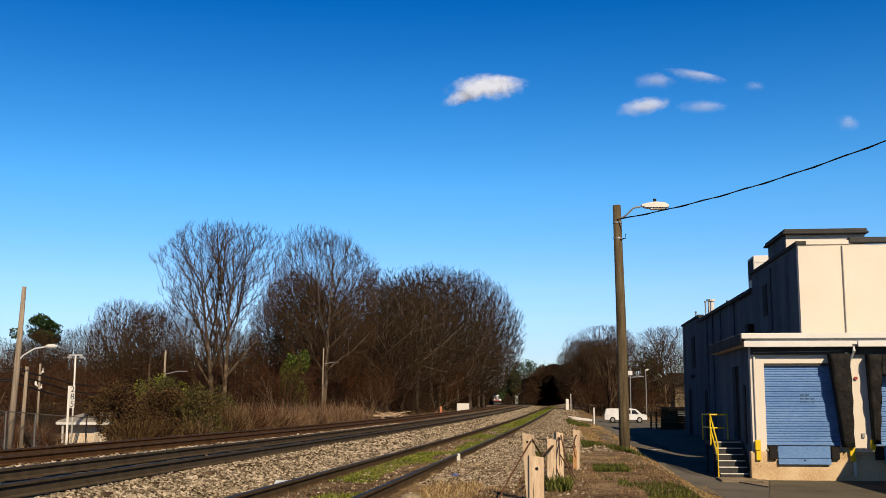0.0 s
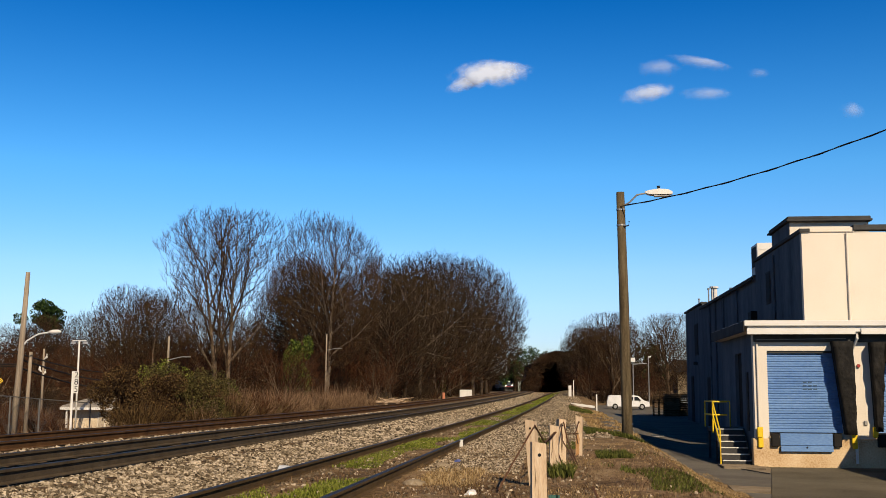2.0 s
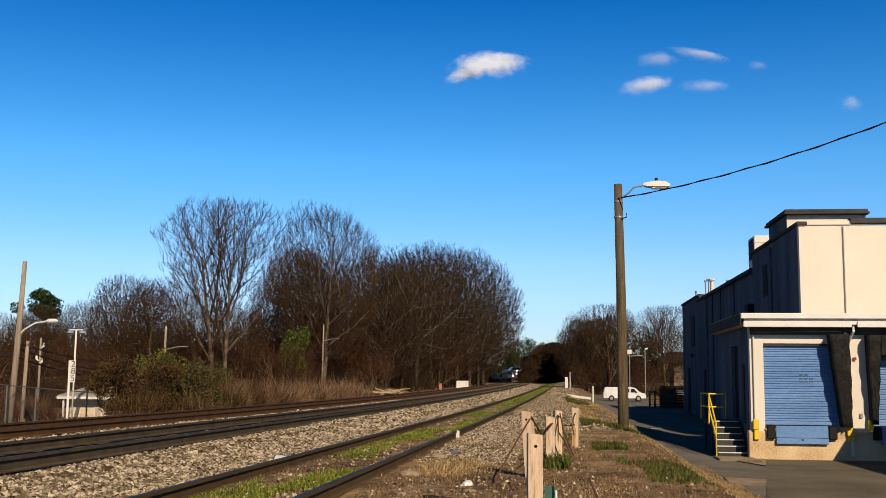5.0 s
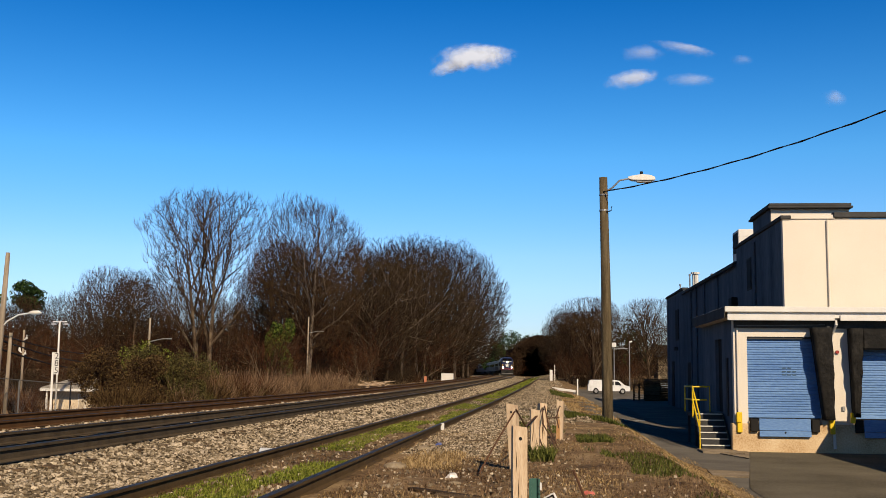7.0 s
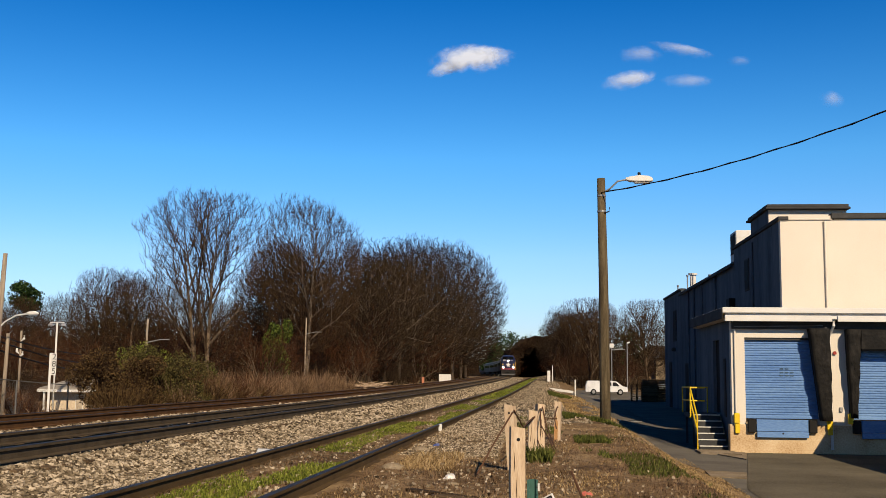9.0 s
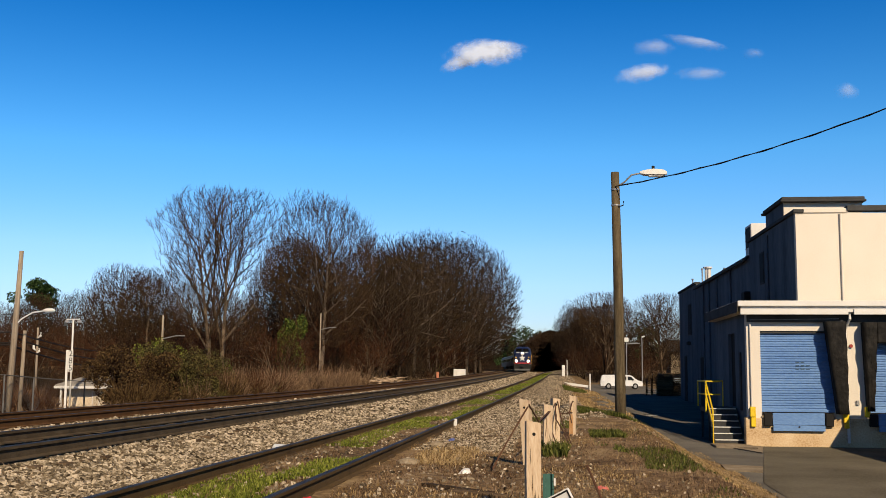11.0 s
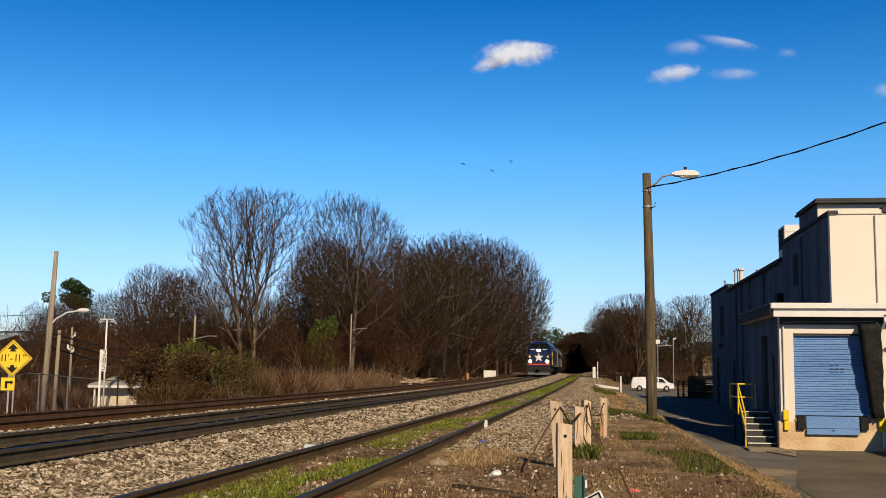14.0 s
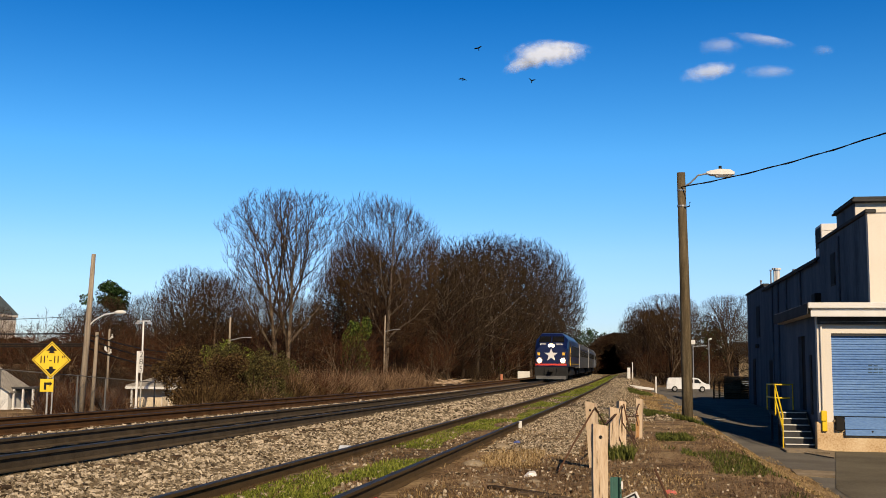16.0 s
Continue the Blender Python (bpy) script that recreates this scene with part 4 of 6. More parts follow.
    part("head_curtain", Mesh().box((10.74, Y0 - .42, 2.28), (12.62, Y0 - .02, 2.98), .05), FABRIC, d, "black fabric head curtain")
    return d


loading_dock()


def dock_stair():
    s = thing("dock_stair", "concrete stair with steel nosings and a yellow handrail", "stairs", (0, 0, 0))
    n = 6
    for i in range(n):
        z = -1.15 + (i + 1) * (1.2 / n)
        y = 37.4 + i * .28
        part("step", Mesh().box((5.56, y, z - .22), (6.5, y + .30, z - .012)), MAT["roofing"], s)
        part("nosing", Mesh().box((5.56, y - .03, z - .035), (6.5, y + .03, z), .005), MAT["whitepaint"], s)
    part("landing", Mesh().box((5.56, 39.08, -.1), (6.58, 41.0, .05), .01), MAT["roofing"], s)
    for lx, ly in ((5.6, 39.12), (5.6, 40.9)):
        part("landing_leg", Mesh().box((lx, ly, -1.25), (lx + .08, ly + .08, -.1)), MAT["roofing"], s)
    part("stringer", Mesh().prism([(37.3, -1.2), (39.1, -1.2), (39.1, 0)], 6.5, 6.58, "x"), MAT["concrete"], s)
    r = .028
    for pts in ([(5.5, 37.4, -1.15), (5.5, 37.4, .0), (5.5, 39.0, .98), (5.5, 41.0, .98), (5.5, 41.0, .05)], [(5.5, 37.4, -.45), (5.5, 39.0, .52), (5.5, 41.0, .52)],
                [(5.5, 39.0, .98), (5.5, 39.0, -.1)], [(5.5, 39.0, .98), (6.0, 39.0, .98)], [(5.5, 39.0, .52), (6.0, 39.0, .52)], [(5.5, 40.95, .98), (6.4, 40.95, .98), (6.4, 40.95, .05)]):
        part("handrail", Mesh().tube(pts, r, 8), YELLOW, s, "yellow tubular handrail")
    part("footing", Mesh().prism([(5.4, 36.1), (6.6, 35.4), (6.6, 37.4), (5.4, 37.4)], -1.2, -1.08, "z"), MAT["concrete"], s)


dock_stair()


def unseen_trailer():
    """Added out of view beside the dock to cast the shadow over the apron and the dock's base."""
    z = float(road_z(30)) + .022
    p = thing("trailer", "unseen box trailer added to shade the apron and dock base", "trailer", (11.15, 23.0, z))
    part("body", Mesh().box((0, 0, .7), (2.4, 11.0, 3.12), .03), MAT["whitepaint"], p)
    for y in (7.5, 9.0):
        for x in (.25, 2.15):
            w = part("wheel", Mesh().tube([(x - .15, y, .48), (x + .15, y, .48)], .48, 16), BLACK, p)
            part("rim", Mesh().tube([(x - .17, y, .48), (x + .17, y, .48)], .25, 12), STEEL, w)
    for x in (.4, 1.9):
        part("leg", Mesh().box((x, 1.5, 0), (x + .12, 1.62, .75)), STEEL, p)


unseen_trailer()


def kerb_slab(pts, label):
    o = Mesh().prism(pts, -1.3, -1.115, "z").ob("concrete_slab", MAT["concrete"])
    tagged(o, label, "concrete slab", kind="structure")


kerb_slab([(4.38, 27.75), (5.2, 27.35), (5.5, 28.9), (4.5, 29.4)], "low pale concrete slab beside the lane")
kerb_slab([(6.42, 33.8), (6.93, 36.35), (6.95, 36.93), (5.6, 36.95)], "sloping pale concrete pad at the dock corner")


def manhole():
    o = thing("manhole_cover", "round iron manhole cover in the lane", "manhole cover", (4.6, 51.5, float(road_z(51.5, 4.6)) + .012))
    part("ring", Mesh().tube([(0, 0, 0), (0, 0, .03)], .42, 20), STEEL, o)
    part("lid", Mesh().tube([(0, 0, .03), (0, 0, .045)], .34, 20), MAT["roofing"], o)


manhole()


# ---- poles, lamps and wires ----
def street_lamp():
    p = thing("street_lamp", "weathered wooden pole with a white cobra-head street lamp", "street lamp", (2.19, 34.0, -0.62))
    m = Mesh().tube([(0, 0, 0), (-.01, 0, 2), (-.035, 0, 5), (-.09, 0, 8.24)], [.17, .163, .148, .128], 16)
    part("pole", m, MAT["polewood"], p, smooth=True)
    part("arm", Mesh().tube([(.03, -.08, 7.80), (.2, -.12, 7.9), (.42, -.14, 8.12), (.75, -.15, 8.18)], .028, 8), STEEL, p)
    m = Mesh()
    for i, (x, w, h0, h1) in enumerate(((.68, .05, 8.15, 8.23), (.8, .10, 8.10, 8.26), (1.1, .15, 8.08, 8.30), (1.4, .15, 8.08, 8.27), (1.53, .06, 8.12, 8.21))):
        m.v += [(x, -.15 - w, h0 + .03), (x, -.15 - w * .6, h0), (x, -.15 + w * .6, h0), (x, -.15 + w, h0 + .03), (x, -.15 + w * .7, h1), (x, -.15 - w * .7, h1)]
        if i:
            for k in range(6):
                a, b = (i - 1) * 6 + k, (i - 1) * 6 + (k + 1) % 6
                m.f.append((a, b, b + 6, a + 6))
                m.mi.append(0)
    m.f += [tuple(range(6)), tuple(range(24, 30))]
    m.mi += [0, 0]
    h = part("lamp_head", m, MAT["whitepaint"], p, "white cobra-head lamp housing", smooth=False)
    part("photocell", Mesh().tube([(1.1, -.15, 8.28), (1.1, -.15, 8.40)], .05, 10), BLACK, h)
    part("lens", Mesh().box((.95, -.25, 8.05), (1.4, -.05, 8.10), .02), MAT["whitepaint"], h)
    for z in (7.65, 7.15):
        part("band", Mesh().tube([(-.08, 0, z), (-.08, 0, z + .05)], .145, 14), STEEL, p)
    part("bracket", Mesh().tube([(-.05, -.1, 7.1), (.15, -.16, 7.15), (.16, -.16, 7.28)], .02, 6), BLACK, p)


street_lamp()


def cable(a, b, sag, r, label, twist=False):
    """A hanging cable between two points."""
    n = 60
    pts = [Vector(a).lerp(Vector(b), i / n) - Vector((0, 0, sag * 4 * (i / n) * (1 - i / n))) for i in range(n + 1)]
    m = Mesh().tube(pts, r, 5)
    if twist:
        t2 = [p + Vector((0, math.cos(i * 1.3), math.sin(i * 1.3))) * r * 1.2 for i, p in enumerate(pts)]
        m.tube(t2, r * .8, 4)
    o = m.ob("overhead_cable", BLACK)
    tagged(o, label, "cable", group="overhead cables")


cable((2.1, 33.86, 7.14), (14.4, 18.6, 9.90), .81, .017, "black twisted overhead cable from the lamp pole", True)
for a, b, sag, r in (((-21.3, 41, 2.73), (-52, 38, 2.8), .14, .028), ((-21.3, 41, 2.3), (-52, 38, 2.6), .16, .032), ((-21.3, 41, 2.22), (-52, 38, 2.25), .12, .028), ((-21.3, 41, 2.5), (-45, 118, 3.4), 1.0, .035),
                     ((-21.3, 41, 2.15), (-45, 118, 2.6), 1.0, .04), ((-21.3, 41, 2.7), (-45, 118, 4.3), .9, .03), ((-21.3, 41, 3.45), (-60, 55, 4.6), .5, .012)):
    cable(a, b, sag, r, "black sagging overhead utility cable")


PALEPOLE = material("grey_pole_wood", [(.10, .08, .06), (.20, .165, .125), (.30, .25, .19)], .9, 2, 26, .5, stretch=(6, 6, .5))


def tall_pole():
    z = ground_at(-21.2, 41) - .2
    p = thing("utility_pole", "tall weathered wooden pole with a curved lamp arm", "utility pole", (-21.2, 41, z))
    top = 6.0 - z
    part("pole", Mesh().tube([(-.25, 0, 0), (-.1, 0, top * .5), (0.02, 0, top)], [.14, .12, .085], 12), PALEPOLE, p, smooth=True)
    b = 3.05 - z
    part("arm", Mesh().tube([(-.03, 0, b), (.15, 0, b + .2), (.6, 0, b + .46), (1.1, 0, b + .53)], .03, 8), MAT["whitepaint"], p)
    part("lamp_head", Mesh().tube([(1.03, 0, b + .53), (1.18, 0, b + .545), (1.4, 0, b + .555), (1.54, 0, b + .545)], [.04, .085, .08, .03], 10), MAT["whitepaint"], p, smooth=True)
    q = thing("utility_pole", "short weathered wooden pole beside a taller one", "utility pole", (-21.4, 42, ground_at(-21.4, 42) - .2))
    part("pole", Mesh().tube([(-.06, 0, 0), (.02, 0, 3.75)], [.085, .07], 10), PALEPOLE, q, smooth=True)
    g = ground_at(-34.7, 70)
    f = thing("utility_pole", "distant pale wooden pole with white insulators", "utility pole", (-34.7, 70, g))
    part("pole", Mesh().tube([(0, 0, 0), (0, 0, 4.9)], [.085, .07], 10), PALEPOLE, f, smooth=True)
    for px, pz in ((.26, 4.35), (.2, 3.3), (-.2, 3.5)):
        part("insulator", Mesh().tube([(px * .3, -.1, pz - .15), (px, -.1, pz), (px, -.1, pz + .22)], [.03, .09, .07], 8), MAT["whitepaint"], f, "small white insulator")
    for x, y, h in ((-24.5, 66, 5.6), (-21, 97, 6.3)):
        f = thing("utility_pole", "thin pale wooden pole among the brush", "utility pole", (x, y, ground_at(x, y)))
        part("pole", Mesh().tube([(0, 0, 0), (.05, 0, h)], [.09, .06], 8), PALEPOLE, f, smooth=True)
        part("lamp_arm", Mesh().tube([(0, 0, h - 1.5), (.9, 0, h - 1.3), (1.5, 0, h - 1.3)], .03, 6), STEEL, f)


tall_pole()


# ---- signs ----
def lettering(text, size, depth=.004):
    """Built-in letters as a mesh, centred, standing upright and facing -y."""
    c = bpy.data.curves.new("letters", "FONT")
    c.body, c.size, c.align_x, c.align_y, c.extrude = text, size, "CENTER", "CENTER", depth
    o = bpy.data.objects.new("letters", c)
    scene.collection.objects.link(o)
    me = bpy.data.meshes.new_from_object(o.evaluated_get(bpy.context.evaluated_depsgraph_get()))
    bpy.data.objects.remove(o)
    me.transform(Matrix.Rotation(math.pi / 2, 4, "X"))
    return me


def letters_on(parent, text, size, at, mat, bold=0):
    me = lettering(text, size)
    me.materials.append(mat)
    o = new("lettering", me)
    o.parent = parent
    o.matrix_basis = pose(*at)
    return o


def clearance_sign():
    z = ground_at(-21.15, 38)
    s = thing("clearance_sign", "yellow diamond low clearance sign with black figures and arrows", "road sign", (-21.15, 38, z), rz=24)
    c = 1.62 - z
    part("post", Mesh().box((-.12, .03, 0), (-.06, .08, c - .1)), STEEL, s)
    part("post", Mesh().box((.06, .03, 0), (.11, .08, c - .1)), STEEL, s)
    h = .70
    b = part("board", Mesh().prism([(0, c - h), (h, c), (0, c + h), (-h, c)], 0, .02, "y"), YELLOW, s)
    k = h - .045
    rim = Mesh()
    for i in range(4):
        a0, a1 = math.pi / 2 * i, math.pi / 2 * (i + 1)
        p = [(math.sin(a0) * k, c + math.cos(a0) * k), (math.sin(a1) * k, c + math.cos(a1) * k), (math.sin(a1) * (k - .03), c + math.cos(a1) * (k - .03)), (math.sin(a0) * (k - .03), c + math.cos(a0) * (k - .03))]
        rim.prism(p, -.006, -.002, "y")
    part("border", rim, BLACK, b)
    part("arrow", Mesh().prism([(0, c + .56), (.2, c + .34), (.07, c + .34), (.12, c + .25), (-.12, c + .25), (-.07, c + .34), (-.2, c + .34)], -.006, -.002, "y"), BLACK, b)
    part("arrow", Mesh().prism([(0, c - .56), (.2, c - .34), (.07, c - .34), (.07, c - .25), (-.07, c - .25), (-.07, c - .34), (-.2, c - .34)], -.006, -.002, "y"), BLACK, b)
    for ch, dx, dz in (("1", -.37, 0), ("1", -.25, 0), ("'", -.14, .0), ("-", -.03, 0), ("1", .12, 0), ("1", .24, 0), ("\"", .42, 0)):
        letters_on(b, ch, .40, (dx, -.004, c + dz), BLACK)
    q = part("turn_panel", Mesh().box((-.36, .0, .42 - z), (.12, .02, .9 - z), .005), YELLOW, s, "small yellow panel with a black turn arrow")
    part("arrow", Mesh().prism([(-.22, .5 - z), (-.13, .5 - z), (-.13, .68 - z), (-.02, .68 - z), (-.02, .62 - z), (.08, .72 - z), (-.02, .82 - z), (-.02, .77 - z), (-.22, .77 - z)], -.006, -.002, "y"), BLACK, q)


clearance_sign()


def milepost():
    z = ground_at(-14.35, 31)
    s = thing("milepost", "white railway milepost with black figures on a vertical board", "milepost", (-14.33, 31, z), rz=20)
    part("post", Mesh().box((-.115, .0, -.2), (-.05, .06, 1.85 - z), .005), MAT["whitepaint"], s)
    b = part("board", Mesh().box((-.045, -.01, 1.20 - z), (.09, .02, 1.85 - z), .004), MAT["whitepaint"], s)
    for i, ch in enumerate("285"):
        letters_on(b, ch, .25, (.023, -.012, 1.74 - z - i * .215), BLACK)


milepost()


def lot_lamp():
    z = ground_at(-22.1, 48)
    s = thing("lot_lamp", "white steel lamp post with two flat heads", "lamp post", (-22.1, 48, z))
    h = 3.55 - z
    part("post", Mesh().tube([(0, 0, 0), (0, 0, h)], .042, 8), MAT["whitepaint"], s, smooth=True)
    part("crossarm", Mesh().box((-.33, -.03, h), (.33, .03, h + .05), .01), MAT["whitepaint"], s)
    for x in (-.3, .3):
        part("lamp_head", Mesh().tube([(x, 0, h - .12), (x, 0, h - .02)], [.13, .08], 10), STEEL, s)


lot_lamp()


# ---- buildings beyond the line ----
def small_house():
    z = ground_at(-28, 62)
    CL = material("tan_siding", [(.36, .29, .20), (.48, .40, .29), (.55, .47, .36)], .85, 1, 12, .2)
    RF = material("grey_shingles", [(.16, .145, .12), (.24, .22, .19), (.31, .285, .25)], .9, 2, 25, .4)
    h = thing("house", "low tan house with grey roof and shuttered windows", "house", (-27.0, 62, z))
    part("wall", Mesh().box((-1.7, 0, 0), (4.5, 7, .25 - z)), CL, h)
    m = Mesh().prism([(-.7, .2 - z), (8, .2 - z), (7.6, .36 - z), (3.5, .80 - z), (-.3, .36 - z)], -2.3, 5.0, "x")
    part("roof", m, RF, h)
    part("fascia", Mesh().box((-2.2, -.74, .12 - z), (4.9, -.66, .27 - z)), MAT["whitepaint"], h)
    for x in (-.1, .8, 2.6):
        w = part("window", Mesh().box((x - .05, -.06, -1.1 - z), (x + .42, -.01, -.05 - z), .01), MAT["whitepaint"], h)
        part("pane", Mesh().box((x, -.075, -1.05 - z), (x + .37, -.055, -.1 - z)), material("window_blind", [(0.3015, 0.2546, 0.1876), (0.3685, 0.3149, 0.2412)], .3), w)
    for x in (-1.9,):
        part("porch_post", Mesh().box((x, -.6, 0), (x + .1, -.5, .2 - z)), MAT["whitepaint"], h)
    z = ground_at(-32, 75)
    g = thing("house", "small gabled house with tan wall behind the brush", "house", (-32.2, 75, z))
    part("wall", Mesh().prism([(-1.1, 0), (1.1, 0), (1.1, .8 - z), (0, 1.5 - z), (-1.1, .8 - z)], 0, 6, "y"), CL, g)
    for s in (-1, 1):
        part("roof", Mesh().prism([(0, 1.55 - z), (s * 1.4, .72 - z), (s * 1.4, .84 - z), (0, 1.70 - z)], -.3, 6.2, "y"), material("brown_shingles", [(0.0804, 0.0536, 0.0335), (0.134, 0.0938, 0.0603)], .9), g)
    z = ground_at(-33, 55)
    g = thing("house", "white clapboard house with a dark roof", "house", (-37.0, 55, z))
    part("wall", Mesh().prism([(-4, 0), (3.95, 0), (3.95, .05 - z), (.0, 2.3 - z), (-4, .05 - z)], 0, 2.4, "y"), MAT["whitepaint"], g)
    for pts in ([(-.1, 2.36 - z), (4.15, -.06 - z), (4.15, .02 - z), (-.1, 2.46 - z)], [(.1, 2.36 - z), (-4.2, -.06 - z), (-4.2, .02 - z), (.1, 2.46 - z)]):
        part("roof", Mesh().prism(pts, -.2, 2.5, "y"), RF, g)
    part("porch_roof", Mesh().box((3.98, .2, .16 - z), (5.4, 2.6, .26 - z), .02), MAT["roofing"], g)
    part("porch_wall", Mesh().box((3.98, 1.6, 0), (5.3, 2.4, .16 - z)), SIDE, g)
    for x in (4.05, 4.6, 5.2):
        part("porch_post", Mesh().box((x, .25, 0), (x + .1, .35, .16 - z)), MAT["whitepaint"], g)
    part("porch_rail", Mesh().box((4.0, .28, -.95 - z), (5.3, .33, -.88 - z)), MAT["whitepaint"], g)
    for x in (1.2, 2.7):
        w = part("window", Mesh().box((x, -.05, -.95 - z), (x + .5, -.004, -.15 - z), .01), MAT["whitepaint"], g)
        part("pane", Mesh().box((x + .06, -.06, -.89 - z), (x + .44, -.045, -.21 - z)), DARKGLASS, w)
    # tower beyond the trees
    PALE = material("pale_stone", [(.42, .37, .31), (.55, .50, .43), (.62, .57, .50)], .9, .5, 6, .2)
    SL = material("slate_roof", [(.05, .065, .07), (.09, .11, .115)], .7, .5, 6, .3)
    zz = 0.0
    t = thing("church_tower", "pale stone tower with tall arches and a slate roof", "church", (-142.2, 222, zz - 1.0))
    part("lower_storey", Mesh().box((-6, -1, -1), (8.6, 10, 9.0), .05), PALE, t)
    part("belfry", Mesh().box((-6, 0.4, 9.0), (4.4, 9, 14.2), .05), PALE, t)
    part("ledge", Mesh().box((-6.3, -1.2, 8.9), (8.9, 10, 9.4), .05), PALE, t)
    part("ledge", Mesh().box((-6.3, 0.1, 14.0), (4.9, 9, 14.6), .05), PALE, t)
    for i in range(7):
        part("arch_opening", Mesh().box((-5.2 + i * 1.35, .25, 10.0), (-4.6 + i * 1.35, .5, 13.4), .05), MAT["roofing"], t)
    for i in range(9):
        part("pier", Mesh().box((-5.6 + i * 1.65, -1.3, 2), (-5.1 + i * 1.65, -.9, 8.9), .05), PALE, t)
    m = Mesh().add([(-6.4, 0, 14.6), (5.0, 0, 14.6), (5.0, 9, 14.6), (-6.4, 9, 14.6), (-3.2, 3, 20.0), (.6, 3, 20.0), (.6, 6, 20.0), (-3.2, 6, 20.0)], [(0, 1, 5, 4), (1, 2, 6, 5), (2, 3, 7, 6), (3, 0, 4, 7), (4, 5, 6, 7)])
    part("roof", m, SL, t, "dark slate pitched roof")


small_house()


FENCE = material("dull_galvanised", grey(.05, .11), .7, 2, 20, .1)


def chain_fence():
    f = thing("chain_link_fence", "grey chain-link fence on steel posts beside the line", "fence")
    pts = [(-27.0, 27.0), (-24.6, 31.0), (-22.0, 36.0), (-21.1, 40.0), (-20.9, 42.0), (-20.3, 45.5), (-19.6, 50.0), (-19.2, 55.0)]
    tops = []
    for x, y in pts:
        g = ground_at(x, y)
        top = 1.25 - (y - 36) * .055
        top = max(top, g + 1.2)
        part("post", Mesh().tube([(x, y, g - .1), (x, y, top)], .035, 6), FENCE, f)
        tops.append(Vector((x, y, top)))
    part("top_rail", Mesh().tube(tops, .022, 6), FENCE, f)
    wire = Mesh()
    for a, b in zip(tops, tops[1:]):
        n = int((b - a).length / .16)
        for i in range(n):
            for s in (0, 1):
                p = a.lerp(b, i / n)
                k = min(max(i + (9 if s else -9), 0), n)
                q = a.lerp(b, k / n)
                wire.tube([p, (q.x, q.y, q.z - 1.5)], .0028, 3, caps=False)
    w = part("mesh_wire", wire, FENCE, f)
    tagged(w, kind="stuff")


chain_fence()


# ---- lineside things ----
def wood_post(x, y, top, lean, w, rz, label):
    g = ground_at(x, y)
    p = thing("wooden_post", label, "post", (x, y, g - .1), rz)
    h = top - g + .1
    m = Mesh()
    rng = random.Random(int(x * 100 + y * 10))
    k = 6
    for i in range(k + 1):
        f = i / k
        cx = lean * f
        ww = w / 2 * (1 + rng.uniform(-.05, .05))
        zz = h * f
        tilt = .02 if i == k else 0
        m.v += [(cx - ww, -ww, zz + tilt), (cx + ww * .94, -ww, zz), (cx + ww, ww, zz - tilt * .5), (cx - ww, ww, zz + tilt * .3)]
        if i:
            for q in range(4):
                a, b = (i - 1) * 4 + q, (i - 1) * 4 + (q + 1) % 4
                m.f.append((a, b, b + 4, a + 4))
                m.mi.append(0)
    m.f += [(0, 3, 2, 1), (k * 4, k * 4 + 1, k * 4 + 2, k * 4 + 3)]
    m.mi += [0, 0]
    part("timber", m, MAT["postwood"], p)
    for i in range(5):
        xx = rng.uniform(-w * .4, w * .4)
        z0 = rng.uniform(.1, h * .6)
        l = rng.uniform(.1, h * .35)
        part("crack", Mesh().prism([(xx, z0), (xx + .006, z0 + l * .4), (xx + .003, z0 + l), (xx - .002, z0 + l * .5)], -w / 2 - .004, -w / 2 + .004, "y"), MAT["tie"], p, "dark drying crack")
    if y > 10:
        part("rust_stain", Mesh().prism([(-w * .45, h * .1), (w * .1, h * .12), (w * .2, h * .5), (-w * .1, h * .7), (-w * .4, h * .45)], -w / 2 - .005, -w / 2 + .002, "y"), MAT["stain"], p, "orange rust stain") if x > .3 else None
    part("bolt_hole", Mesh().tube([(lean * .9, -w / 2 - .004, h - .10), (lean * .9, -w / 2 + .01, h - .10)], .016, 8), BLACK, p)
    return p


RUSTY = paint("rusty_steel", (.10, .045, .02), .85, bump=.4)


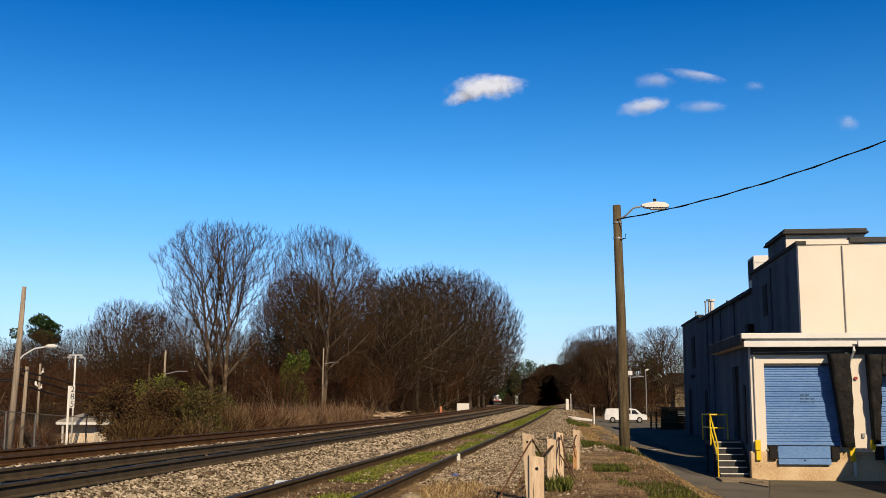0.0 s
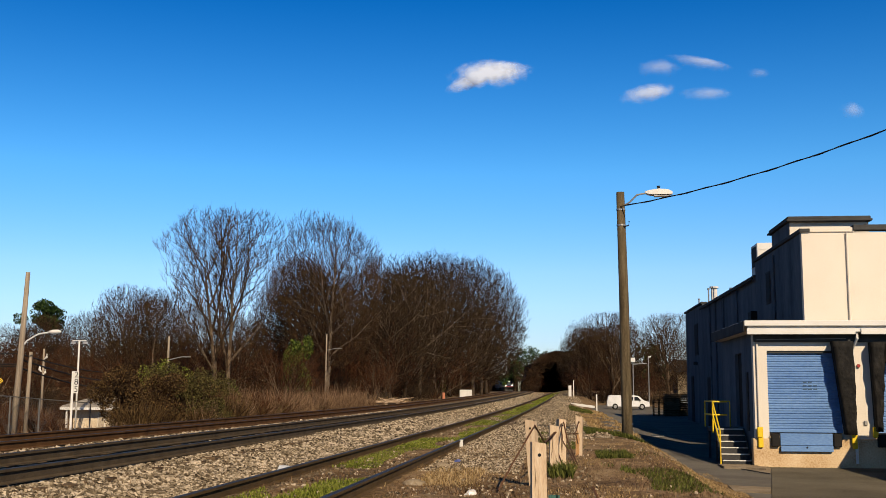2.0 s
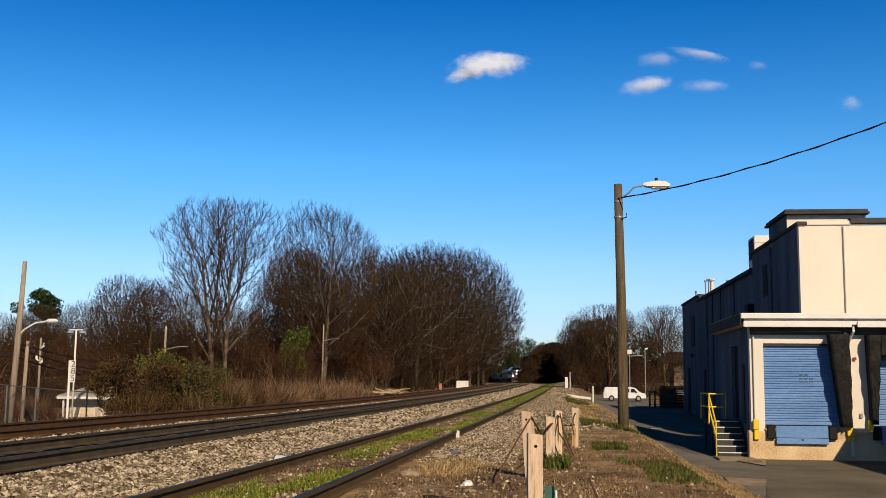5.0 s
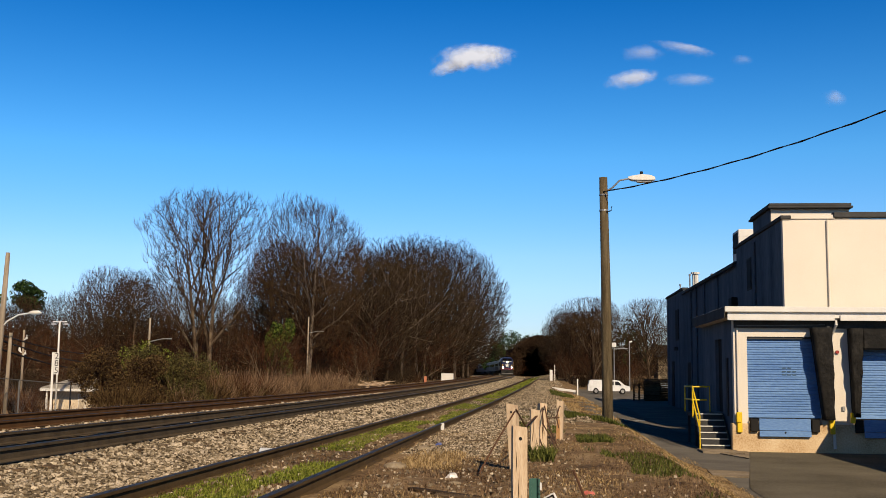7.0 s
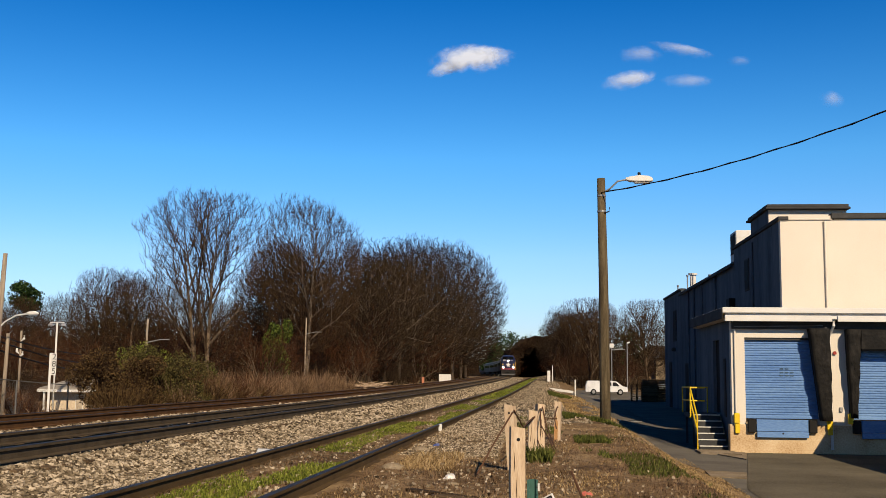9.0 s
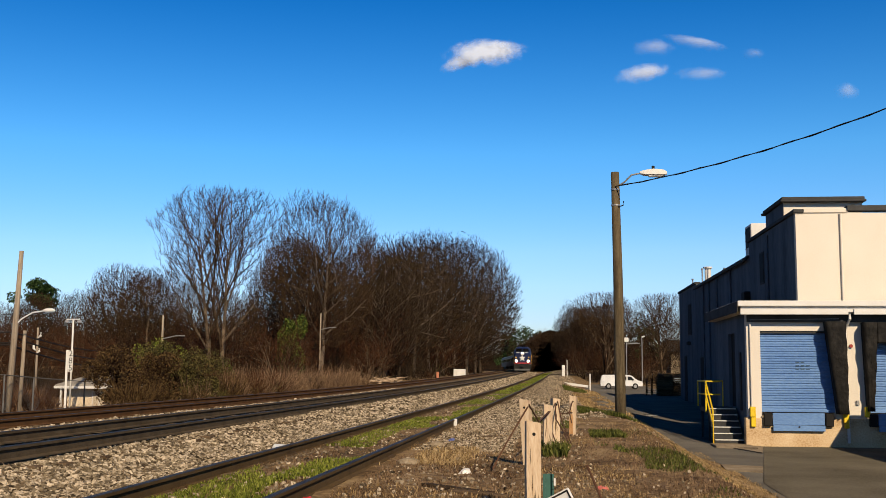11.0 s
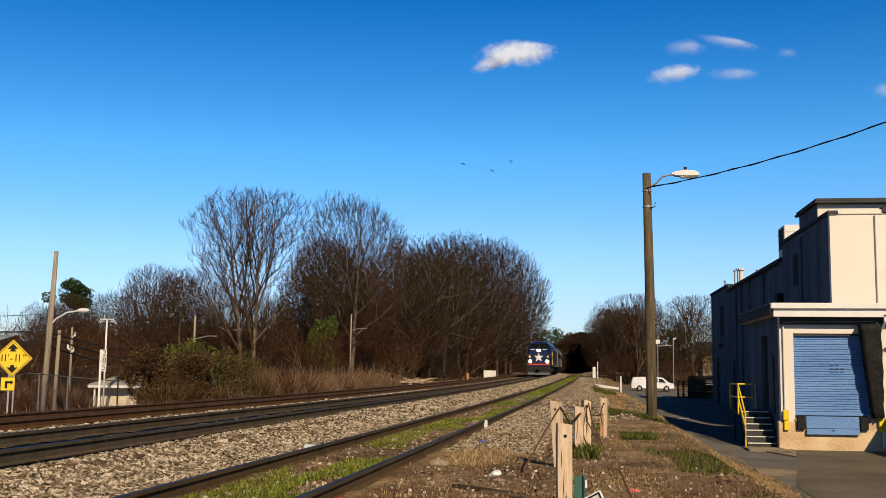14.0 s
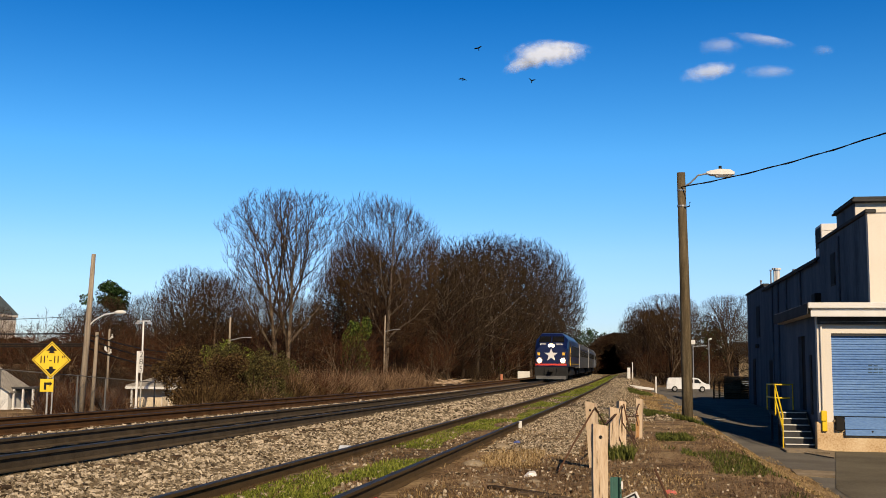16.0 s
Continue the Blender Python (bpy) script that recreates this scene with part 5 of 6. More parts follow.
def lineside_posts():
    for x, y, top, lean, w, rz in ((-.155, 9.8, .84, .0, .13, 8), (-.28, 14.7, .91, -.06, .13, -14), (-.04, 17.0, .77, .01, .14, 5), (.09, 19.0, .82, .0, .13, 20), (.45, 22.0, .80, .02, .13, -8)):
        wood_post(x, y, top, lean, w, rz, "pale weathered timber stub post with rusty rods" if y > 10 else "tall pale squared timber post with a bolt hole")
    for pts in ([(-.30, 14.55, .82), (-.55, 14.0, .4), (-.72, 13.6, .08)], [(-.28, 14.6, .85), (-.16, 15.2, .6), (-.02, 16.8, .68)], [(.0, 16.9, .68), (-.14, 16.5, .55), (-.2, 16.2, .30)],
                [(.09, 18.9, .75), (.1, 18.2, .5), (.22, 17.6, .32), (.32, 17.0, .12)], [(.13, 18.9, .78), (.2, 18.4, .45), (.34, 17.7, .14)], [(.45, 21.9, .7), (.38, 21.6, .5), (.42, 21.3, .30)], [(.2, 22.0, .45), (.45, 21.9, .48)], [(.05, 18.9, .70), (.02, 18.7, .3), (.1, 18.2, .1)],
                [(.32, 9.6, .48), (.42, 9.2, .25), (.5, 8.9, .06)]):
        o = Mesh().tube(pts, .012, 6).ob("rusty_rod", RUSTY)
        tagged(o, "bent rusty steel rod beside a timber post", "metal rod", group="rusty rods")
    GREEN = paint("green_post_paint", (.035, .11, .085), .45)
    g = ground_at(-.02, 8.9)
    s = thing("sign_post", "green steel channel post with a white sign board", "sign post", (-.02, 8.8, g - .1), 12)
    h = .48 - g + .1
    m = Mesh().prism([(-.045, -.02), (-.03, -.02), (-.022, .012), (.022, .012), (.03, -.02), (.045, -.02), (.045, -.014), (.034, -.014), (.027, .02), (-.027, .02), (-.034, -.014), (-.045, -.014)], 0, h, "z")
    part("channel", m, GREEN, s)
    for i in range(5):
        part("hole", Mesh().tube([(.035, -.022, h - .06 - i * .06), (.035, -.012, h - .06 - i * .06)], .006, 6), BLACK, s)
    part("clip", Mesh().box((.04, -.03, h - .09), (.055, -.01, h - .03)), MAT["whitepaint"], s)
    b = thing("sign_board", "small white sign board with a black border", "sign", (.17, 7.9, ground_at(.17, 7.9)), -20)
    part("panel", Mesh().box((-.16, -.01, .1), (.16, .01, .40), .004, m=Matrix.Rotation(radians(-28), 4, "Y")), MAT["whitepaint"], b)
    for a, c in (((-.15, -.014, .11), (.15, -.009, .122)), ((-.15, -.014, .378), (.15, -.009, .39)), ((-.15, -.014, .11), (-.138, -.009, .39)), ((.138, -.014, .11), (.15, -.009, .39))):
        part("border", Mesh().box(a, c, m=Matrix.Rotation(radians(-28), 4, "Y")), BLACK, b, "black border line")
    part("stake", Mesh().box((-.02, .01, -.1), (.02, .03, .3)), STEEL, b)


lineside_posts()


def lineside_small():
    rng = random.Random(21)
    # cabinet, markers
    c = thing("relay_cabinet", "white ribbed steel cabinet beside the far track", "cabinet", (-12.1, 140, ground_at(-12.1, 140) - .05))
    part("body", Mesh().box((-.40, 0, 0), (1.15, .9, 1.2), .03), MAT["whitepaint"], c)
    for i in range(5):
        part("rib", Mesh().box((-.30 + i * .31, -.05, .1), (-.21 + i * .31, 0, 1.1), .01), MAT["whitepaint"], c)
    k = thing("marker_post", "short orange plastic marker post beside the line", "marker post", (-12.6, 121, ground_at(-12.6, 121)))
    part("stake", Mesh().box((-.14, -.06, 0), (.14, .06, 1.0), .02), paint("orange_plastic", (.50, .19, .10)), k)
    for x, y, h, w in ((1.9, 150, 1.5, .2), (3.69, 100, 1.5, .06), (2.4, 150, 2.2, .05)):
        k = thing("marker_post", "white painted marker post at the lane end", "marker post", (x, y, ground_at(x, y)))
        part("stake", Mesh().box((-w, -.05, -.1), (w, .05, h), .01), MAT["whitepaint"], k)
    o = Mesh().box((-1.15, -.3, -.12), (1.15, .3, .1), .02).ob("concrete_slab", MAT["whitepaint"])
    o.matrix_basis = pose(2.5, 104, ground_at(2.5, 104) + .22, 0, 7, -8)
    tagged(o, "pale broken concrete slab at the lane end", "concrete slab")
    m = Mesh().box((-.5, -.35, 0), (.5, .35, .2), .06, m=pose(0, 0, 0, 4, 6, 20))
    o = m.ob("concrete_lump", MAT["concrete"])
    o.matrix_basis = pose(1.0, 40, ground_at(1.0, 40) - .04)
    tagged(o, "pale broken lump of concrete in the verge", "concrete lump")
    # litter and stones near the siding
    for x, y, n, col, s in ((-2.35, 10.4, "drink_can", (.55, .03, .03), .05), (-1.75, 19.3, "plastic_wrapper", (.08, .12, .35), .07), (-4.15, 16.4, "plastic_sheet", (.75, .78, .8), .14), (.55, 11.8, "plastic_wrapper", (.6, .16, .12), .06), (-1.05, 13.4, "paper_scrap", (.75, .72, .68), .07)):
        m = Mesh()
        k = 7
        for i in range(k):
            a = i / k * 6.283
            m.v += [(math.cos(a) * s * rng.uniform(.7, 1.4), math.sin(a) * s * rng.uniform(.6, 1.1), 0), (math.cos(a) * s * .8, math.sin(a) * s * .7, s * rng.uniform(.4, .9))]
        for i in range(k):
            j = (i + 1) % k
            m.f.append((2 * i, 2 * j, 2 * j + 1, 2 * i + 1))
            m.mi.append(0)
        m.f.append(tuple(2 * i + 1 for i in range(k)))
        m.mi.append(0)
        o = m.ob(n, paint(n + "_skin", col, .4))
        o.matrix_basis = pose(x, y, ground_at(x, y))
        tagged(o, "crumpled %s lying on the ballast" % n.replace("_", " "), n.split("_")[-1])
    for x, y, s in ((-1.9, 14.6, .17), (-1.3, 15.4, .07), (-.95, 12.6, .08), (-1.55, 13.1, .05), (.4, 17.4, .06), (-1.9, 18.2, .15), (-.7, 11.2, .05), (1.1, 22.4, .08), (-1.2, 16.9, .05), (-.6, 13.6, .05), (.9, 14.2, .04), (-1.7, 12.2, .06)):
        bm = bmesh.new()
        bmesh.ops.create_icosphere(bm, subdivisions=2, radius=1)
        for v in bm.verts:
            v.co = Vector((v.co.x * s, v.co.y * s * .7, v.co.z * s * .42)) * (1 + .25 * noise.noise(v.co * 1.7 + Vector((x * 9, y, 0))))
        me = bpy.data.meshes.new("stone_lump")
        bm.to_mesh(me)
        bm.free()
        me.materials.append(MAT["concrete"])
        o = new("stone_lump", me)
        o.matrix_basis = pose(x, y, ground_at(x, y) + s * .1, 0, 0, x * 200)
        tagged(o, "pale weathered stone lump on the verge", "stone", group="stone lumps")
    # fallen planks by the siding
    for x, y, l, rz in ((-1.0, 11.6, 1.0, -38), (-.75, 11.2, .7, -30), (-1.0, 21.0, 1.0, 60)):
        o = Mesh().box((-l / 2, -.05, -.02), (l / 2, .05, .035), .01).ob("rotten_plank", MAT["tie"])
        o.matrix_basis = pose(x, y, ground_at(x, y) - .01, 2, 1, rz)
        tagged(o, "dark rotten timber plank lying in the dirt", "plank", group="rotten planks")
    o = Mesh().box((-.04, -.03, 0), (.04, .03, .17), .012).ob("track_marker", MAT["whitepaint"])
    o.matrix_basis = pose(-2.15, 24.6, .04)
    tagged(o, "small white marker block beside the siding rail", "marker")


lineside_small()


def log_pile():
    rng = random.Random(3)
    p = thing("brush_pile", "pile of pale cut branches at the wood's edge", "log pile", (-15.4, 97, ground_at(-15.4, 97)))
    for i in range(22):
        a, l = rng.uniform(-.5, .5) + (3.1 if i % 2 else 0), rng.uniform(.8, 2.0)
        x, y, z = rng.uniform(-1.6, 1.6), rng.uniform(-.7, .7), rng.uniform(.05, .55)
        part("branch", Mesh().tube([(x, y, z), (x + math.cos(a) * l * .5, y + math.sin(a) * l * .5, z + rng.uniform(0, .2)), (x + math.cos(a) * l, y + math.sin(a) * l, z + rng.uniform(-.05, .45))], [rng.uniform(.05, .1), .06, .03], 6), PALEBARK, p)


PALEBARK = material("pale_bark", [(.12, .085, .055), (.26, .19, .13), (.40, .31, .22)], .9, 3, 20, .4)
log_pile()


def white_van():
    x0, y = 7.4, 113.5
    z = float(road_z(y)) + .012
    WH = paint("white_car_paint", (.72, .73, .74), .35)
    v = thing("van", "white panel van parked at the lane end", "van", (x0, y, z))
    v.scale = (.87, .87, .95)
    prof = [(-2.45, .35), (-2.5, 1.0), (-2.3, 1.75), (-2.1, 1.85), (.7, 1.85), (1.2, 1.75), (1.85, 1.15), (2.4, 1.0), (2.5, .6), (2.45, .35)]
    prof = [(a, .35 + (b - .35) * .80) for a, b in prof]
    m = Mesh().prism(prof, -.9, .9, "y")
    part("body", m, WH, v)
    part("side_window", Mesh().prism([(.0, .98), (.0, 1.38), (.55, 1.38), (.55, .98)], -.915, -.90, "y"), DARKGLASS, v)
    part("side_window", Mesh().prism([(.7, .98), (.7, 1.38), (1.1, 1.38), (1.5, .98)], -.915, -.90, "y"), DARKGLASS, v)
    part("bumper", Mesh().box((-2.56, -.85, .35), (-2.4, .85, .55), .03), STEEL, v)
    for x in (-1.55, 1.6):
        for s in (-1, 1):
            w = part("wheel", Mesh().tube([(x, s * .80, .33), (x, s * .93, .33)], .33, 18), BLACK, v)
            part("rim", Mesh().tube([(x, s * .92, .33), (x, s * .945, .33)], .19, 14), STEEL, w)
    part("mirror", Mesh().box((1.25, -1.08, .95), (1.4, -.9, 1.1), .03), BLACK, v)


white_van()


def far_lane_things():
    for x, y, top, box in ((9.0, 128, 4.9, True), (11.4, 135, 5.6, False)):
        g = ground_at(x, y)
        s = thing("lane_lamp", "thin grey lamp post at the end of the lane", "lamp post", (x, y, g))
        part("post", Mesh().tube([(0, 0, 0), (0, 0, top - g)], .06, 8), STEEL, s)
        if box:
            part("lamp_box", Mesh().box((-.25, -.2, top - g - .1), (.25, .2, top - g + .4), .03), MAT["whitepaint"], s)
            part("arm", Mesh().tube([(0, 0, top - g - .35), (1.6, 0, top - g - .25)], .05, 6), STEEL, s)
        else:
            part("lamp_head", Mesh().tube([(.0, 0, top - g), (.35, 0, top - g + .1)], .09, 8), MAT["whitepaint"], s)
    # stacked pallets in the building's shade
    pal = thing("pallet_stack", "tall stack of dark weathered wooden pallets", "pallet stack", (9.6, 92, ground_at(9.6, 92)), group="pallet stacks")
    for i in range(13):
        z = i * .145
        p = part("pallet", Mesh().box((-.6, -.05, z), (.62, .04, z + .10)), MAT["tie"], pal)
        for j in range(5):
            part("deck_board", Mesh().box((-.6 + j * .26, -.5, z + .10), (-.42 + j * .26, .5, z + .122)), MAT["tie"], p)
        for yv in (-.5, .41):
            part("bearer", Mesh().box((-.6, yv, z), (.62, yv + .09, z + .10)), MAT["tie"], p)
    for x, y in ((10.7, 93), (9.9, 94.5), (8.7, 93.5)):
        copy_thing(pal, pose(x, y, ground_at(x, y), 0, 0, x * 30))
    for x, y, col in ((17.5, 140, (.6, .62, .65)), (15.4, 134, (.6, .62, .65)), (20, 150, (.7, .7, .7))):
        z = ground_at(x, y)
        v = thing("parked_car", "parked car glinting beyond the warehouse", "car", (x, y, z))
        part("body", Mesh().prism([(-2.2, .3), (-2.2, .85), (-1.6, .95), (-1.0, 1.42), (.5, 1.42), (1.2, .95), (2.1, .8), (2.2, .3)], -.85, .85, "y"), paint("car_paint", col, .25), v)
        part("window", Mesh().prism([(-1.4, .97), (-.95, 1.36), (.45, 1.36), (1.0, .97)], -.87, -.85, "y"), DARKGLASS, v)
        for xx in (-1.4, 1.4):
            part("wheel", Mesh().tube([(xx, -.88, .3), (xx, -.7, .3)], .3, 14), BLACK, v)
    z = ground_at(24, 170)
    h = thing("house", "pale house half hidden behind bare trees", "house", (24, 172, z))
    part("wall", Mesh().box((-5, 0, 0), (5, 7, 4.2)), MAT["concrete"], h)
    part("roof", Mesh().prism([(-.5, 4.2), (7.5, 4.2), (3.5, 6.2)], -5.4, 5.4, "x"), MAT["roofing"], h)


far_lane_things()


# ---- the train ----
NAVY = paint("navy_paint", (.004, .010, .055), .35)
SILVER = material("stainless_steel", grey(.045, .085), .6, .6, 12, .1, metal=.25, stretch=(1, .3, 8))
RED = paint("red_stripe", (.55, .05, .03), .4)
GOLD = paint("gold_paint", (.75, .45, .05), .4)
HEAD = glow("headlight", (1.0, .90, .72), 6.0)
# warm emission for rings that imitate the glare around the lit lamps
GLARE = glow("lamp_glare", (1.0, .62, .28), .9)
SCREEN = material("cab_glass", grey(.004, .009), .25, 2, 10, 0, spec=.2)
PLOUGH = material("plough_steel", grey(.04, .08), .7, 2, 20, .2)
UNDER = material("underframe", grey(.009, .022), .8, 2, 20, .3)


def bogie(parent, y, n=2):
    b = part("bogie", Mesh().box((-1.15, y - 1.5, .45), (-.95, y + 1.5, .85), .04).box((.95, y - 1.5, .45), (1.15, y + 1.5, .85), .04).box((-1.0, y - .3, .5), (1.0, y + .3, .8)), UNDER, parent)
    for k in range(n):
        yy = y - 1.1 + 2.2 * k / (n - 1)
        for s in (-1, 1):
            part("wheel", Mesh().tube([(s * .68, yy, .5), (s * .82, yy, .5)], .5, 16), UNDER, b)


def locomotive():
    t = thing("locomotive", "navy blue diesel locomotive with a white star and lit headlights", "locomotive")
    # front faces -y; the body runs back to y = 21
    sec = [(-1.5, 1.25), (-1.53, 3.3), (-1.42, 3.75), (-.95, 4.28), (.95, 4.28), (1.42, 3.75), (1.53, 3.3), (1.5, 1.25)]
    m = Mesh()
    for y, sx, top in ((.0, .90, 3.1), (.35, .985, 3.35), (1.5, 1, 4.22), (2.2, 1, 4.28), (20.6, 1, 4.28), (20.9, .95, 4.1)):
        for x, z in sec:
            m.v.append((x * sx, y, 1.25 + (z - 1.25) * (top - 1.25) / 3.03))
    n = len(sec)
    for i in range(5):
        for k in range(n):
            a, b = i * n + k, i * n + (k + 1) % n
            m.f.append((a, b, b + n, a + n))
            m.mi.append(0)
    m.f += [tuple(range(n)), tuple(reversed(range(5 * n, 6 * n)))]
    m.mi += [0, 0]
    body = part("body", m, NAVY, t)

    def on_slope(x, z):
        """The y of the raked front at a height."""
        return .35 + (z - 3.35) / .87 * 1.15
    w = Mesh()
    for x0, x1 in ((-1.15, -.06), (.06, 1.15)):
        z0, z1 = 3.42, 3.98
        w.add([(x0, on_slope(0, z0) - .03, z0), (x1, on_slope(0, z0) - .03, z0), (x1 * .93, on_slope(0, z1) - .03, z1), (x0 * .93, on_slope(0, z1) - .03, z1),
               (x0, on_slope(0, z0) + .05, z0), (x1, on_slope(0, z0) + .05, z0), (x1 * .93, on_slope(0, z1) + .05, z1), (x0 * .93, on_slope(0, z1) + .05, z1)],
              [(0, 1, 2, 3), (4, 7, 6, 5), (0, 4, 5, 1), (2, 6, 7, 3), (0, 3, 7, 4), (1, 5, 6, 2)])
    part("windscreen", w, SCREEN, body)
    star = [(math.sin(math.pi * i / 5) * (.62 if i % 2 == 0 else .25), 2.28 + math.cos(math.pi * i / 5) * (.62 if i % 2 == 0 else .25)) for i in range(10)]
    part("star", Mesh().prism(star, -.03, .0, "y"), MAT["whitepaint"], t, "large white painted star")
    for s in (-1, 1):
        part("mark", Mesh().box((s * 1.12 - .12, -.02, 2.25), (s * 1.12 + .12, 0.0, 2.5)), GOLD, t, "gold painted mark")
        part("number_board", Mesh().box((s * .75 - .28, .18, 3.16), (s * .75 + .28, .28, 3.30)), MAT["whitepaint"], t, "pale number board")
        d = part("ditch_light", Mesh().tube([(s * 1.05, -.10, 1.78), (s * 1.05, .05, 1.78)], .20, 14), HEAD, t)
        part("housing", Mesh().tube([(s * 1.05, -.08, 1.78), (s * 1.05, .1, 1.78)], .26, 14), UNDER, d)
        # glowing ring in place of the ditch light's halo
        part("glare_ring", Mesh().tube([(s * 1.05, -.06, 1.78), (s * 1.05, .02, 1.78)], [.27, .24], 16), GLARE, d)
        part("headlight", Mesh().tube([(s * .16, .0, 3.10), (s * .16, .3, 3.10)], .12, 14), HEAD, t)
        part("mirror", Mesh().box((s * 1.68 - .06, 1.7, 2.1), (s * 1.68 + .06, 1.9, 2.5)), UNDER, t)
        part("handrail", Mesh().tube([(s * 1.58, 2.4, 1.3), (s * 1.58, 2.4, 3.0)], .03, 6), GOLD, t)
        part("side_stripe", Mesh().box((s * 1.545 - .012, 2.0, 1.45), (s * 1.545 + .012, 20.4, 1.52)), GOLD, t)
        part("side_grille", Mesh().box((s * 1.54 - .015, 6, 2.2), (s * 1.54 + .015, 19, 3.2)), UNDER, t)
        part("cab_window", Mesh().box((s * 1.52 - .02, 2.6, 2.9), (s * 1.52 + .02, 3.6, 3.5)), DARKGLASS, t)
    # glowing disc in place of the headlights' halo
    part("headlight_glare", Mesh().tube([(0, .06, 3.1), (0, .12, 3.1)], [.24, .20], 16), GLARE, t)
    part("front_stripe", Mesh().box((-1.42, -.03, 1.34), (1.42, .05, 1.50)), RED, t, "red painted stripe")
    part("pilot", Mesh().prism([(-1.45, .12), (1.45, .12), (1.5, 1.2), (-1.5, 1.2)], -.05, .5, "y"), UNDER, t)
    part("plough", Mesh().add([(-1.35, -.1, .42), (1.35, -.1, .42), (1.35, -.3, .12), (-1.35, -.3, .12), (-1.35, .2, .42), (1.35, .2, .42), (1.35, .1, .12), (-1.35, .1, .12)],
                              [(0, 1, 2, 3), (4, 7, 6, 5), (0, 4, 5, 1), (2, 6, 7, 3), (0, 3, 7, 4), (1, 5, 6, 2)]), PLOUGH, t, "dull grey steel plough")
    part("coupler", Mesh().box((-.2, -.75, .75), (.2, 0, 1.05), .05), UNDER, t)
    for s in (-1, 1):
        part("step", Mesh().box((s * 1.3 - .2, -.02, .45), (s * 1.3 + .2, .3, .55)), UNDER, t)
        part("hose", Mesh().tube([(s * .5, -.05, 1.1), (s * .55, -.3, .8), (s * .4, -.3, .6)], .035, 6), UNDER, t)
    part("fuel_tank", Mesh().box((-1.3, 7.5, .35), (1.3, 14, 1.25), .1), UNDER, t)
    part("exhaust", Mesh().box((-.3, 11, 4.28), (.3, 12.4, 4.40), .03), UNDER, t)
    part("fan_hatch", Mesh().box((-1.0, 15.5, 4.28), (1.0, 19.5, 4.40), .03), UNDER, t)
    bogie(t, 3.9)
    bogie(t, 17.2)
    return t


def coach():
    t = thing("passenger_coach", "stainless steel passenger coach with a dark window band", "passenger car", group="passenger coaches")
    sec = [(-1.5, 1.1), (-1.53, 3.2), (-1.35, 3.75), (-.7, 4.05), (.7, 4.05), (1.35, 3.75), (1.53, 3.2), (1.5, 1.1)]
    part("body", Mesh().prism(sec, .4, 25.4, "y"), SILVER, t)
    part("diaphragm", Mesh().box((-.6, .0, 1.2), (.6, .4, 3.5)), UNDER, t)
    for s in (-1, 1):
        part("stripe", Mesh().box((s * 1.52 - .02, .6, 3.10), (s * 1.52 + .02, 25.2, 3.22)), NAVY, t)
        for i in range(11):
            part("window", Mesh().box((s * 1.525 - .02, 2.4 + i * 2.0, 2.35), (s * 1.525 + .02, 3.8 + i * 2.0, 3.0), .01), DARKGLASS, t)
        part("corner_post", Mesh().box((s * 1.5 - .04, .36, 1.1), (s * 1.5 + .04, .42, 3.6)), STEEL, t)
    part("underframe", Mesh().box((-1.2, 6, .45), (1.2, 19, 1.1), .05), UNDER, t)
    bogie(t, 3.4)
    bogie(t, 22.4)
    return t


LOCO = locomotive()
COACHES = [coach()]
for _i in range(4):
    COACHES.append(copy_thing(COACHES[0], pose(0, 0, 0)))


def line_point(y):
    return Vector((MAIN + float(bend(y)), y, RAIL_Z["main"] + float(rise(y))))


def rolling(ahead, length):
    """Poses of a vehicle whose front is `ahead` metres behind the train's front."""
    rows = []
    t = 0.0
    while t <= 16.001:
        y = 97.0 + (16 - t) * 18.5 + ahead
        a, b = line_point(y + .12 * length), line_point(y + .88 * length)
        d = (b - a).normalized()
        yaw = math.degrees(math.atan2(-d.x, d.y))
        front = a - d * .12 * length
        rows.append((t, Matrix.Translation(front) @ pose(0, 0, 0, math.degrees(math.asin(d.z)), 0, yaw)))
        t += 0.5
    return rows


# ---- birds ----
def bird():
    b = thing("bird", "small dark bird in flight with spread wings", "bird", group="flying birds")
    m = Mesh().tube([(0, -.16, 0), (0, -.1, .02), (0, .0, .02), (0, .12, .0), (0, .25, 0)], [.02, .05, .06, .04, .015], 8)
    part("body", m, BLACK, b, smooth=True)
    part("tail", Mesh().prism([(-.03, .2), (.03, .2), (.08, .36), (-.08, .36)], -.008, .008, "z"), BLACK, b)
    for s in (-1, 1):
        part("wing", Mesh().add([(s * .03, -.08, .0), (s * .28, -.12, .0), (s * .5, .02, .0), (s * .26, .09, .0), (s * .03, .10, .0), (s * .03, -.08, .015), (s * .28, -.12, .012), (s * .5, .02, .008), (s * .26, .09, .012), (s * .03, .10, .015)],
                                [(0, 1, 2, 3, 4), (9, 8, 7, 6, 5), (0, 5, 6, 1), (1, 6, 7, 2), (2, 7, 8, 3), (3, 8, 9, 4), (4, 9, 5, 0)]), BLACK, b)
    return b


BIRDS = [bird()]
for _i in range(2):
    BIRDS.append(copy_thing(BIRDS[0], pose(0, 0, 0)))


